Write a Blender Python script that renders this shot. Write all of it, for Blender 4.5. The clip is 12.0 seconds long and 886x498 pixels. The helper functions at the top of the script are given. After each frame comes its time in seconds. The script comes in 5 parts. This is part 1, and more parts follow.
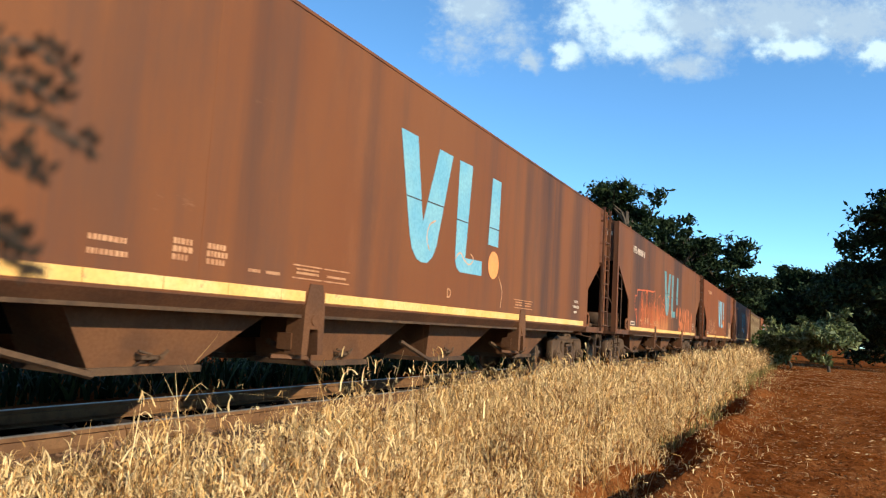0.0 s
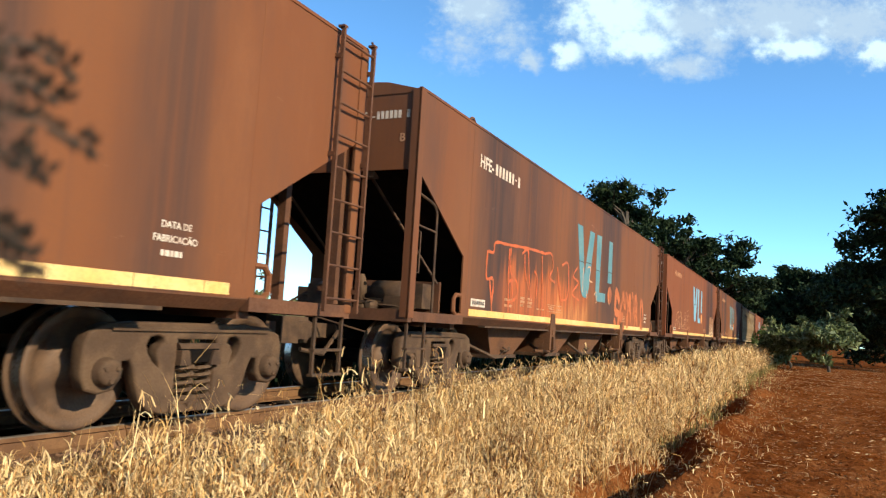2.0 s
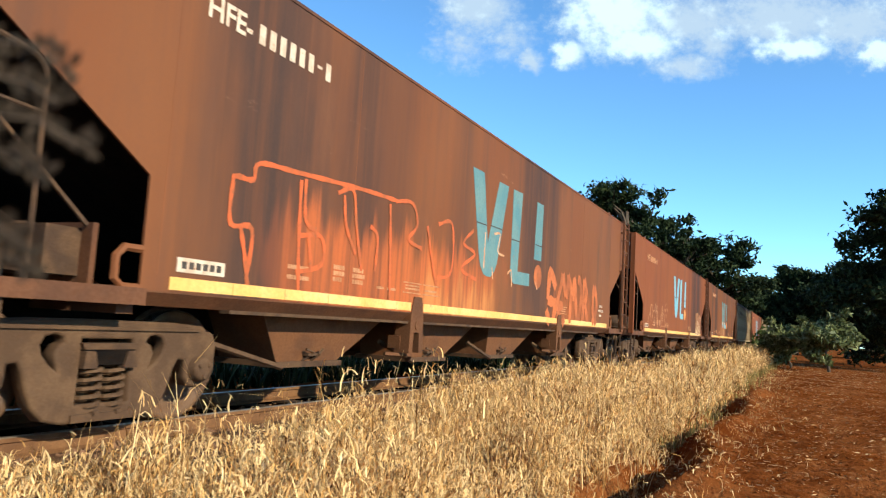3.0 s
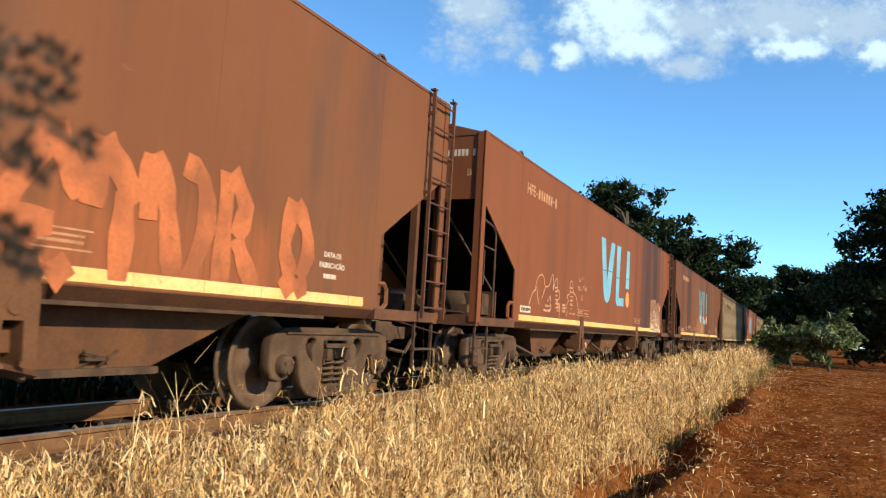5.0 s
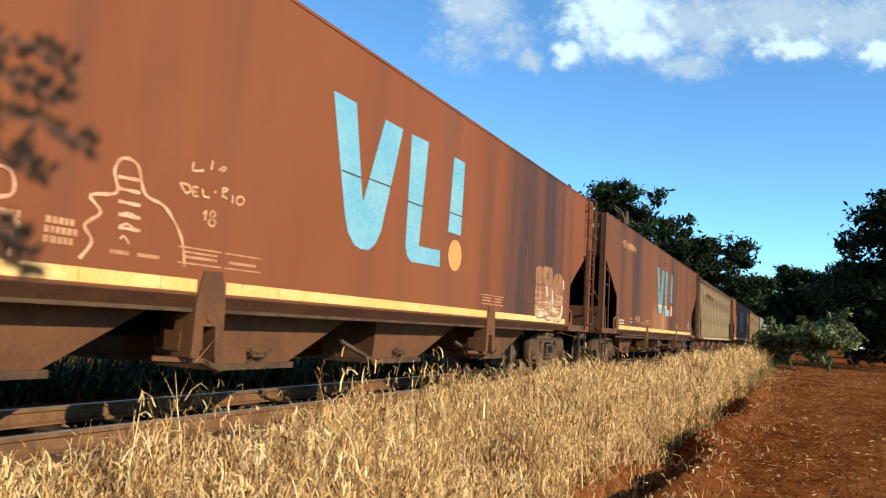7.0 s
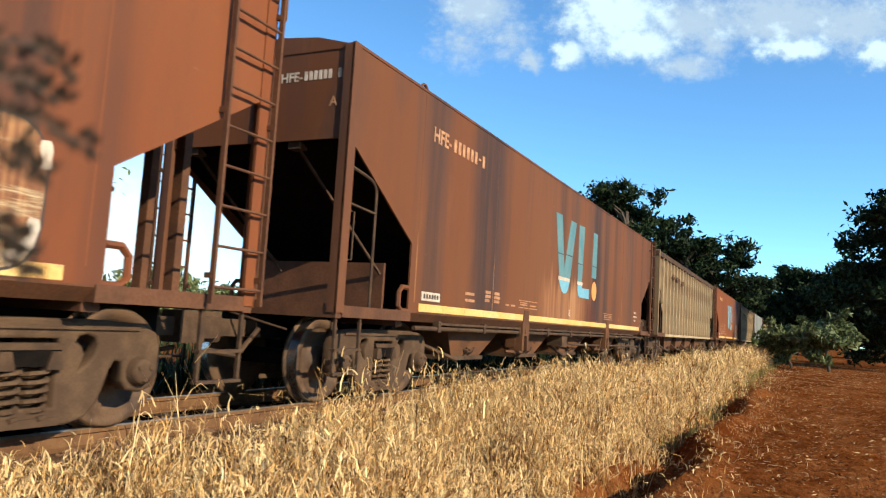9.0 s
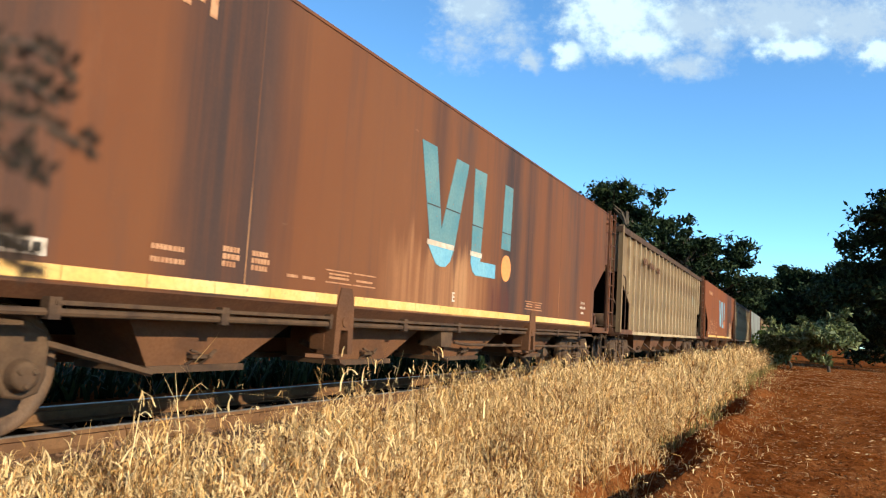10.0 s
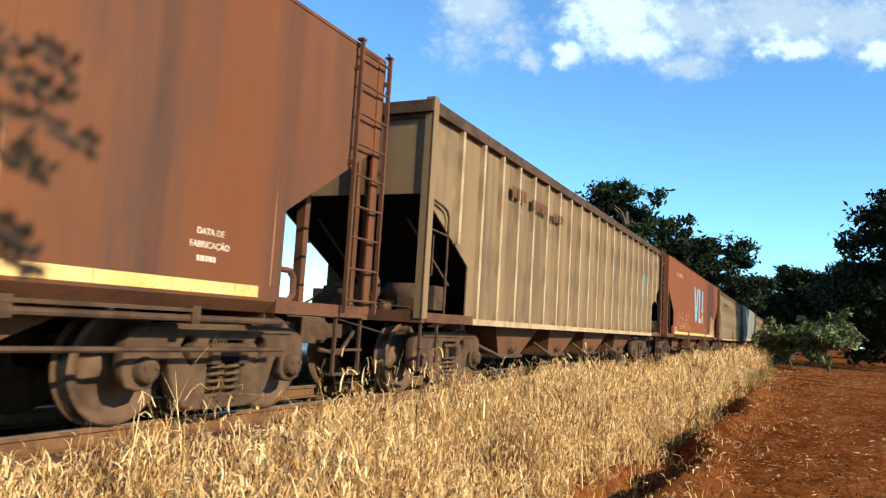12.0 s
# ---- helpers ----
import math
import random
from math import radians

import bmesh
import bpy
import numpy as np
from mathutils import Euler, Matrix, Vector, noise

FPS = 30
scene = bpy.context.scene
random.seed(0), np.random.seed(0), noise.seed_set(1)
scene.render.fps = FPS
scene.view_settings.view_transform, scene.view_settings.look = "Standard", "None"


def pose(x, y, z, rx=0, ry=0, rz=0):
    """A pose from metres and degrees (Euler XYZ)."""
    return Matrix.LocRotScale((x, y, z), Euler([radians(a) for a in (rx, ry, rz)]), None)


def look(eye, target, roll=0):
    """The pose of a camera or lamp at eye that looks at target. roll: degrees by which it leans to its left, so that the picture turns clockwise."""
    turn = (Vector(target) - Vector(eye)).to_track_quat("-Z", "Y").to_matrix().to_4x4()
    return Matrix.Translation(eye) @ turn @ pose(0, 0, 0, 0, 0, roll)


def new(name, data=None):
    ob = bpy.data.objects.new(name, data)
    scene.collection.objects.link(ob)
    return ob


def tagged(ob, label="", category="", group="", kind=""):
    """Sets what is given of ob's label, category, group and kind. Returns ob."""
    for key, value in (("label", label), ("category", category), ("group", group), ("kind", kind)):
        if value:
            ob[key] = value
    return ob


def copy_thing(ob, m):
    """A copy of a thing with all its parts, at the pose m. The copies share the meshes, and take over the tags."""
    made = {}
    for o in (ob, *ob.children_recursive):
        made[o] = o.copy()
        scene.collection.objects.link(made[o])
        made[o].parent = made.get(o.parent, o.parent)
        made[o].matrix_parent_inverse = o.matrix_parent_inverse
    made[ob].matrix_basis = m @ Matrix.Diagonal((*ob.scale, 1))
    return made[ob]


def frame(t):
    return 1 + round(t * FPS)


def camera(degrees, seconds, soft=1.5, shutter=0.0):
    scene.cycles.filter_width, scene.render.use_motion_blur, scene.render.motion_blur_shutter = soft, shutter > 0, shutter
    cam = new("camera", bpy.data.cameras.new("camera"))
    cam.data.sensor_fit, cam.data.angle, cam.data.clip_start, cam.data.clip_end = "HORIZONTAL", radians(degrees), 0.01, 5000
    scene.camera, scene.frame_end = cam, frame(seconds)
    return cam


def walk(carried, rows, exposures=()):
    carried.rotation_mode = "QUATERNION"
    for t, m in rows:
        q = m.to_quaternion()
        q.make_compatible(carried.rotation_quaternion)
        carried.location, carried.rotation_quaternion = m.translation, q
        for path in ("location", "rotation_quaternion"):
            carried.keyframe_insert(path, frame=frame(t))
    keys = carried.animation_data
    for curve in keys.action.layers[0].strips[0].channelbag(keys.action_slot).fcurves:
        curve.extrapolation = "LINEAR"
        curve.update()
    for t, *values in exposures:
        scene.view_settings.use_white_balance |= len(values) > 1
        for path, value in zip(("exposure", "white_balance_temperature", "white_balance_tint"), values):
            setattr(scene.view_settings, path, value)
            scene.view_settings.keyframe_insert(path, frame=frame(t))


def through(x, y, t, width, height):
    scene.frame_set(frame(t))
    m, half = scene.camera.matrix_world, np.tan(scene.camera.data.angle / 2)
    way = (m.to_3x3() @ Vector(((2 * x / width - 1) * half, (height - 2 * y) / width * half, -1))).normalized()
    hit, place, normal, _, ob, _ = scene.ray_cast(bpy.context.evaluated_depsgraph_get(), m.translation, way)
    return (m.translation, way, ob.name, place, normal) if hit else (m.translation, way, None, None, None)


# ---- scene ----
EYE = Vector((0.0, 0.0, 0.86))
AXIS = Vector((-0.43587, 0.89447, 0.09972))
cam = camera(61.78, 12.0, soft=1.2, shutter=0.12)
cam.data.dof.use_dof, cam.data.dof.focus_distance, cam.data.dof.aperture_fstop = True, 16.0, 5.0
walk(cam, [(0.0, look(EYE, EYE + AXIS * 10, 3.43)), (12.0, look(EYE, EYE + AXIS * 10, 3.43))],
     exposures=[(t, e, 6150, -1.0) for t, e in ((0.0, 0.65), (1.6, 0.65), (2.3, 0.80), (2.9, 0.80), (3.6, 0.67), (5.0, 0.65), (7.2, 0.65),
                                                 (8.8, 0.68), (9.5, 0.78), (10.6, 0.72), (11.4, 0.78), (12.0, 0.82))])

# ---------------------------------------------------------------- light
TO_SUN = Vector((0.85, -0.23, 0.43)).normalized()
world = bpy.data.worlds.new("sky")
scene.world = world
world.use_nodes = True
wn = world.node_tree
sky = wn.nodes.new("ShaderNodeTexSky")
sky.sky_type, sky.sun_disc = "NISHITA", False
sky.sun_elevation, sky.sun_rotation = math.asin(TO_SUN.z), math.atan2(TO_SUN.x, TO_SUN.y)
sky.air_density, sky.dust_density, sky.ozone_density = 0.65, 0.0, 0.6
deep = wn.nodes.new("ShaderNodeMix")
deep.data_type, deep.blend_type = "RGBA", "MULTIPLY"
deep.inputs[0].default_value, deep.inputs[7].default_value = 1.0, (0.70, 0.97, 1.16, 1)
wn.links.new(sky.outputs[0], deep.inputs[6])
wn.links.new(deep.outputs[2], wn.nodes["Background"].inputs[0])
wn.nodes["Background"].inputs[1].default_value = 0.15
sun = new("sun", bpy.data.lights.new("sun", "SUN"))
sun.data.energy, sun.data.angle, sun.data.color = 4.8, radians(0.5), (1.0, 0.88, 0.70)
sun.matrix_world = look(TO_SUN * 200, (0, 0, 0))


# ---------------------------------------------------------------- materials
class Nodes:
    """A small node builder for one material."""

    def __init__(self, name):
        self.m = bpy.data.materials.new(name)
        self.m.use_nodes = True
        self.t = self.m.node_tree
        self.b = self.t.nodes["Principled BSDF"]
        self.out = self.t.nodes["Material Output"]
        self.co = self.t.nodes.new("ShaderNodeTexCoord").outputs["Object"]

    def put(self, socket, value):
        if isinstance(value, bpy.types.NodeSocket):
            self.t.links.new(value, socket)
        elif isinstance(value, (tuple, list)) and len(value) == 3 and socket.type == "RGBA":
            socket.default_value = (*value, 1)
        else:
            socket.default_value = value

    def math(self, op, a, b=0.0, c=0.0, clamp=False):
        n = self.t.nodes.new("ShaderNodeMath")
        n.operation, n.use_clamp = op, clamp
        for s, v in zip(n.inputs, (a, b, c)):
            self.put(s, v)
        return n.outputs[0]

    def noise(self, scale, stretch=(1, 1, 1), shift=(0, 0, 0), detail=4.0, rough=0.55):
        mp = self.t.nodes.new("ShaderNodeMapping")
        self.put(mp.inputs[0], self.co)
        mp.inputs["Scale"].default_value, mp.inputs["Location"].default_value = stretch, shift
        n = self.t.nodes.new("ShaderNodeTexNoise")
        n.inputs["Scale"].default_value, n.inputs["Detail"].default_value = scale, detail
        n.inputs["Roughness"].default_value = rough
        self.put(n.inputs["Vector"], mp.outputs[0])
        return n.outputs["Fac"]

    def ramp(self, fac, lo, hi, a=0.0, b=1.0):
        n = self.t.nodes.new("ShaderNodeMapRange")
        n.interpolation_type = "SMOOTHSTEP"
        self.put(n.inputs[0], fac)
        for i, v in enumerate((lo, hi, a, b)):
            n.inputs[i + 1].default_value = v
        return n.outputs[0]

    def mix(self, fac, a, b):
        n = self.t.nodes.new("ShaderNodeMix")
        n.data_type = "RGBA"
        self.put(n.inputs[0], fac), self.put(n.inputs[6], a), self.put(n.inputs[7], b)
        return n.outputs[2]

    def axes(self):
        n = self.t.nodes.new("ShaderNodeSeparateXYZ")
        self.put(n.inputs[0], self.co)
        return n.outputs

    def bump(self, height, strength, distance=0.01):
        n = self.t.nodes.new("ShaderNodeBump")
        n.inputs["Strength"].default_value, n.inputs["Distance"].default_value = strength, distance
        self.put(n.inputs["Height"], height)
        self.t.links.new(n.outputs[0], self.b.inputs["Normal"])

    def done(self, color, rough=0.7, metal=0.0, spec=0.3):
        self.put(self.b.inputs["Base Color"], color), self.put(self.b.inputs["Roughness"], rough)
        self.b.inputs["Metallic"].default_value = metal
        self.b.inputs["Specular IOR Level"].default_value = spec
        return self.m


def worn(name, base, other, scale=6.0, rough=0.75, metal=0.0, bump=0.3, spec=0.3, speck=None, distance=0.006):
    """Paint or metal with blotches, fine grain and, if speck is given, scattered specks of that colour."""
    n = Nodes(name)
    col = n.mix(n.ramp(n.noise(scale), 0.38, 0.66), base, other)
    grain = n.noise(scale * 14, detail=3)
    col = n.mix(n.ramp(grain, 0.3, 0.75, 0.0, 0.35), col, tuple(c * 0.55 for c in base))
    if speck:
        col = n.mix(n.ramp(n.noise(scale * 4, detail=6, rough=0.7), 0.6, 0.68), col, speck)
    n.bump(grain, bump, distance)
    return n.done(col, n.ramp(grain, 0.2, 0.8, rough - 0.1, rough + 0.1), metal, spec)


def islands(name, a, b, c, rough=0.8, through=0.0):
    """Blades and leaves: colour by island, from a over b to c."""
    n = Nodes(name)
    r = n.t.nodes.new("ShaderNodeNewGeometry").outputs["Random Per Island"]
    col = n.mix(n.ramp(r, 0.0, 0.6), a, b)
    col = n.mix(n.ramp(r, 0.58, 0.92), col, c)
    col = n.mix(n.ramp(n.noise(1.1, detail=3), 0.4, 0.65, 0.0, 0.55), col, tuple(x * 0.6 for x in a))
    m = n.done(col, rough, 0.0, 0.04)
    if through:
        tr = n.t.nodes.new("ShaderNodeBsdfTranslucent")
        n.put(tr.inputs[0], col)
        mx = n.t.nodes.new("ShaderNodeMixShader")
        mx.inputs[0].default_value = through
        n.t.links.new(n.b.outputs[0], mx.inputs[1]), n.t.links.new(tr.outputs[0], mx.inputs[2])
        n.t.links.new(mx.outputs[0], n.out.inputs[0])
    return m


def hull_paint(name, base, shift, stains, streak=0.5, washes=()):
    """Rust-red wagon paint with vertical soot runs; stains: (centre, half width, strength) along the wagon."""
    n = Nodes(name)
    y = n.axes()[1]
    big = n.noise(0.55, (1, 1, 0.5), (shift, shift * 2, 0))
    col = n.mix(n.ramp(big, 0.35, 0.7), base, (base[0] * 1.1, base[1] * 1.2, base[2] * 1.25))
    runs = n.noise(2.3, (1, 1, 0.05), (0, shift, shift), detail=5, rough=0.6)
    fine = n.noise(9.0, (1, 1, 0.035), (0, shift, 0), detail=4, rough=0.65)
    faint = n.math("MULTIPLY", n.ramp(runs, 0.5, 0.75), streak)
    col = n.mix(faint, col, (0.075, 0.036, 0.024))
    soot = n.noise(0.9, (1, 1, 0.22), (shift, 4, shift), detail=7, rough=0.62)
    col = n.mix(n.ramp(soot, 0.50, 0.72, 0.0, min(0.9, streak * 0.95)), col, (0.062, 0.034, 0.024))
    pale = n.noise(1.7, (1, 0.8, 0.3), (2, shift, 1), detail=8, rough=0.7)
    col = n.mix(n.ramp(pale, 0.55, 0.75, 0.0, 0.4), col, (base[0] * 1.35, base[1] * 1.55, base[2] * 1.8))
    col = n.mix(n.ramp(fine, 0.55, 0.85, 0.0, 0.25), col, (base[0] * 1.25, base[1] * 1.35, base[2] * 1.4))
    for centre, half, strength in stains:
        d = n.math("DIVIDE", n.math("ABSOLUTE", n.math("SUBTRACT", y, centre)), half)
        d = n.math("ADD", d, n.math("MULTIPLY", n.math("SUBTRACT", runs, 0.5), 1.6))
        d = n.math("ADD", d, n.math("MULTIPLY", n.math("SUBTRACT", fine, 0.5), 0.8))
        d = n.math("ADD", d, n.math("MULTIPLY", n.math("SUBTRACT", big, 0.5), 1.0))
        patch = n.math("MULTIPLY", n.ramp(fine, 0.30, 0.6, 0.55, 1.0), n.ramp(n.noise(1.1, (1, 1.5, 0.35), (0, shift + centre, 2)), 0.25, 0.55, 0.5, 1.0))
        col = n.mix(n.math("MULTIPLY", n.math("MULTIPLY", n.ramp(d, 0.2, 1.2, 1.0, 0.0), strength), patch), col, (0.034, 0.022, 0.019))
    z = n.axes()[2]
    for centre, half, top, strength, tint in washes:
        # thin runs of sprayed or flaking paint below a ragged height
        d = n.math("DIVIDE", n.math("ABSOLUTE", n.math("SUBTRACT", y, centre)), half)
        d = n.math("ADD", d, n.math("MULTIPLY", n.math("SUBTRACT", big, 0.5), 1.5))
        low = n.math("ADD", n.math("SUBTRACT", z, top), n.math("MULTIPLY", n.math("SUBTRACT", n.noise(3.5, (1, 1, 0.08), (0, shift, 9), 4, 0.6), 0.5), 1.7))
        f = n.math("MULTIPLY", n.ramp(d, 0.5, 1.1, 1.0, 0.0), n.ramp(low, -0.25, 0.12, 1.0, 0.0))
        f = n.math("MULTIPLY", f, n.ramp(fine, 0.3, 0.65, 0.25, 1.0))
        col = n.mix(n.math("MULTIPLY", f, strength), col, tint)
    grain = n.noise(38, detail=3)
    col = n.mix(n.ramp(grain, 0.35, 0.8, 0.0, 0.16), col, (0.10, 0.045, 0.025))
    scratch = n.noise(3.0, (1, 0.35, 1.6), (shift, 0, 5), detail=8, rough=0.75)
    col = n.mix(n.ramp(scratch, 0.66, 0.74, 0.0, 0.35), col, (0.34, 0.18, 0.10))
    n.bump(n.math("ADD", n.math("MULTIPLY", big, 3.0), n.math("MULTIPLY", grain, 0.05)), 0.35, 0.02)
    return n.done(col, 0.7, 0.0, 0.18)


RUST = (0.150, 0.046, 0.0145)
M = {
    "hull_a": hull_paint("hull_a", RUST, 3.1, [(2.72, 0.22, 0.6), (3.75, 0.42, 0.75), (4.35, 0.3, 0.7), (5.5, 0.5, 0.6), (-1.9, 0.15, 0.3), (-3.6, 0.2, 0.3)], 0.5),
    "hull_b": hull_paint("hull_b", (0.150, 0.048, 0.0165), 11.7, [(-5.4, 0.95, 0.9), (-4.0, 0.7, 0.7), (1.3, 0.9, 0.9), (-1.6, 0.4, 0.4), (-3.3, 0.4, 0.4), (2.2, 0.35, 0.6)], 0.6,
                         [(-2.6, 2.9, 1.75, 0.75, (0.48, 0.108, 0.027)), (3.6, 1.9, 1.6, 0.45, (0.36, 0.09, 0.026)), (-1.5, 1.6, 1.35, 0.6, (0.50, 0.20, 0.06))]),
    "hull_c": hull_paint("hull_c", (0.175, 0.047, 0.0145), 23.3, [(3.8, 0.65, 0.95), (5.3, 0.75, 0.9), (4.6, 1.3, 0.6), (2.4, 0.25, 0.4), (6.4, 0.15, 0.4)], 0.3),
    "hull_d": hull_paint("hull_d", (0.136, 0.043, 0.0145), 35.9, [(-4.2, 0.7, 0.9), (1.65, 0.4, 1.0), (-6.0, 0.25, 0.6), (5.1, 0.14, 0.7), (6.4, 0.2, 0.5), (2.4, 0.3, 0.9), (-0.9, 0.3, 0.6), (3.3, 0.2, 0.6)], 0.8,
                         [(-0.9, 1.9, 1.75, 0.85, (0.30, 0.125, 0.05)), (-0.15, 0.28, 1.75, 0.6, (0.40, 0.19, 0.08)), (1.2, 0.5, 1.5, 0.9, (0.075, 0.02, 0.012))]),
    "hull_grey": hull_paint("hull_grey", (0.19, 0.175, 0.145), 47.0, [(3.0, 0.5, 0.5), (-4.0, 0.4, 0.5)], 0.6),
    "frame": worn("frame_paint", (0.120, 0.044, 0.017), (0.078, 0.029, 0.012), 3.0, 0.75, 0, 0.4),
    "dusty": worn("dusty_steel", (0.085, 0.042, 0.019), (0.042, 0.020, 0.010), 5.0, 0.85, 0, 0.5),
    "cast": worn("dusty_cast_steel", (0.105, 0.054, 0.025), (0.062, 0.030, 0.014), 4.0, 0.85, 0, 0.5),
    # grime darkened to near-black, so it carries the shade below and inside the wagons
    "shade_grime": worn("grime_with_shade", (0.004, 0.0025, 0.002), (0.009, 0.005, 0.003), 5.0, 0.9, 0, 0.4, 0.1),
    "wheel": worn("wheel_steel", (0.125, 0.064, 0.032), (0.060, 0.030, 0.016), 5.0, 0.7, 0.1, 0.4),
    "tread": worn("polished_tread", (0.65, 0.62, 0.58), (0.45, 0.42, 0.4), 8.0, 0.28, 1.0, 0.1),
    "yellow": worn("faded_yellow_tape", (0.72, 0.37, 0.095), (0.74, 0.46, 0.17), 2.2, 0.55, 0, 0.1, 0.4, (0.45, 0.2, 0.08)),
    "blue": worn("faded_blue_paint", (0.145, 0.32, 0.40), (0.20, 0.36, 0.40), 2.0, 0.6, 0, 0.1, 0.3),
    "blue_old": worn("weathered_blue_paint", (0.125, 0.205, 0.20), (0.075, 0.17, 0.19), 2.6, 0.7, 0, 0.1, 0.3, (0.26, 0.13, 0.07)),
    "orange": worn("orange_paint", (0.72, 0.25, 0.065), (0.66, 0.22, 0.07), 3.0, 0.6, 0, 0.1),
    "white": worn("chalky_white_paint", (0.62, 0.47, 0.35), (0.48, 0.32, 0.22), 7.0, 0.8, 0, 0.1, 0.3, (0.3, 0.13, 0.06)),
    "pale": worn("worn_lettering_paint", (0.50, 0.24, 0.115), (0.34, 0.14, 0.062), 12.0, 0.8, 0, 0.1),
    "seam": worn("dark_seam", (0.045, 0.034, 0.028), (0.07, 0.05, 0.04), 6.0, 0.8),
    "spray": worn("orange_spray_paint", (0.52, 0.095, 0.024), (0.30, 0.078, 0.024), 7.0, 0.7, 0, 0.05, 0.3, (0.2, 0.075, 0.03)),
    "spray_fade": worn("faded_orange_spray", (0.44, 0.115, 0.034), (0.24, 0.068, 0.022), 2.4, 0.75, 0, 0.05, 0.3, (0.2, 0.072, 0.03)),
    "chalk": worn("thin_chalk_line", (0.60, 0.32, 0.17), (0.42, 0.19, 0.09), 9.0, 0.85, 0, 0.05, 0.3, (0.21, 0.07, 0.03)),
    "pocket": worn("dusty_pocket_paint", (0.120, 0.044, 0.014), (0.080, 0.030, 0.011), 3.0, 0.8, 0, 0.3),
    # the ribs' sunlit brightness is put into this paler tan; the dusty sill shares it
    "tan_rib": worn("pale_lit_tan_paint", (0.44, 0.30, 0.16), (0.30, 0.19, 0.10), 5.0, 0.75, 0, 0.3),
    "cream": None,
    "tan": None,
    "shoulder": worn("dusty_brown_fill", (0.14, 0.066, 0.027), (0.07, 0.031, 0.014), 3.0, 0.95, 0, 0.8, 0.15, (0.30, 0.17, 0.08), 0.02),
    "rail": worn("rusty_rail", (0.19, 0.088, 0.034), (0.12, 0.052, 0.021), 7.0, 0.75, 0.2, 0.3),
    "railtop": worn("shiny_rail_head", (0.36, 0.27, 0.2), (0.25, 0.18, 0.13), 3.0, 0.5, 0.7, 0.1),
    "sleeper": worn("dusty_sleeper", (0.05, 0.025, 0.012), (0.03, 0.015, 0.008), 3.0, 0.9, 0, 0.5),
    # near-black: the shade under the train is put into the ballast's colour
    "bed": worn("shade_black_ballast", (0.006, 0.0035, 0.002), (0.003, 0.002, 0.0013), 9.0, 1.0, 0, 0.8, 0.0),
    "ballast": worn("dusty_stone", (0.20, 0.10, 0.05), (0.13, 0.062, 0.032), 5.0, 0.95, 0, 0.5),
    # second colour holds sunlit highlights, third dead blades and the gaps' shade
    "straw": islands("dry_straw", (0.60, 0.315, 0.10), (0.95, 0.66, 0.32), (0.13, 0.055, 0.017), 0.7, 0.12),
    "greenish": islands("half_dry_grass", (0.26, 0.19, 0.06), (0.36, 0.26, 0.09), (0.14, 0.12, 0.04), 0.75, 0.25),
    # the third, brighter colour paints sunlit sparkle on some leaves
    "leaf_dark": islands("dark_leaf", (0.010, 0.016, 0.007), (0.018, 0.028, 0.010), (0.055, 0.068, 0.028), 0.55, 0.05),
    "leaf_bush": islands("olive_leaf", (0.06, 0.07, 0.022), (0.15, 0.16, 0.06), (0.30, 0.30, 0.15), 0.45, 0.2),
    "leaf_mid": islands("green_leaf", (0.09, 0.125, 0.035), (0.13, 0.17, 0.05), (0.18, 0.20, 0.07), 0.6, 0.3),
    "twig_leaf": islands("twig_leaf", (0.032, 0.022, 0.016), (0.045, 0.03, 0.02), (0.03, 0.022, 0.016), 0.8, 0.1),
    "bark": worn("bark", (0.12, 0.085, 0.06), (0.07, 0.05, 0.035), 6.0, 0.9, 0, 0.8, 0.2),
    "litter": islands("dry_litter", (0.42, 0.22, 0.09), (0.58, 0.36, 0.17), (0.24, 0.095, 0.035), 0.9),
}


def tan_paint():
    n = Nodes("tan_hopper_paint")
    runs = n.noise(3.0, (1, 1, 0.06), (0, 4, 0), 5, 0.6)
    col = n.mix(n.ramp(runs, 0.4, 0.7), (0.205, 0.122, 0.057), (0.115, 0.065, 0.031))
    col = n.mix(n.ramp(n.noise(1.3), 0.5, 0.75, 0, 0.7), col, (0.085, 0.05, 0.027))
    g = n.noise(30)
    col = n.mix(n.ramp(n.noise(6, detail=7, rough=0.7), 0.6, 0.7, 0, 0.5), col, (0.33, 0.225, 0.12))
    n.bump(g, 0.3, 0.006)
    return n.done(col, 0.75)


M["tan"] = tan_paint()


def cream_paint():
    """Spray letters filled with cream strokes over brown, denser towards their feet."""
    n = Nodes("cream_spray_paint")
    z = n.axes()[2]
    lines = n.noise(7.0, (1, 0.25, 3.0), (0, 3, 1), 6, 0.7)
    fill = n.ramp(n.math("ADD", lines, n.math("MULTIPLY", n.math("SUBTRACT", 1.45, z), 0.35)), 0.50, 0.82)
    hatch = n.noise(6.0, (1, 3.0, 0.3), (0, 5, 2), 6, 0.7)
    col = n.mix(n.ramp(hatch, 0.4, 0.65), (0.16, 0.055, 0.022), (0.36, 0.16, 0.06))
    col = n.mix(fill, col, (0.66, 0.50, 0.28))
    n.bump(lines, 0.05)
    return n.done(col, 0.7)


M["cream"] = cream_paint()


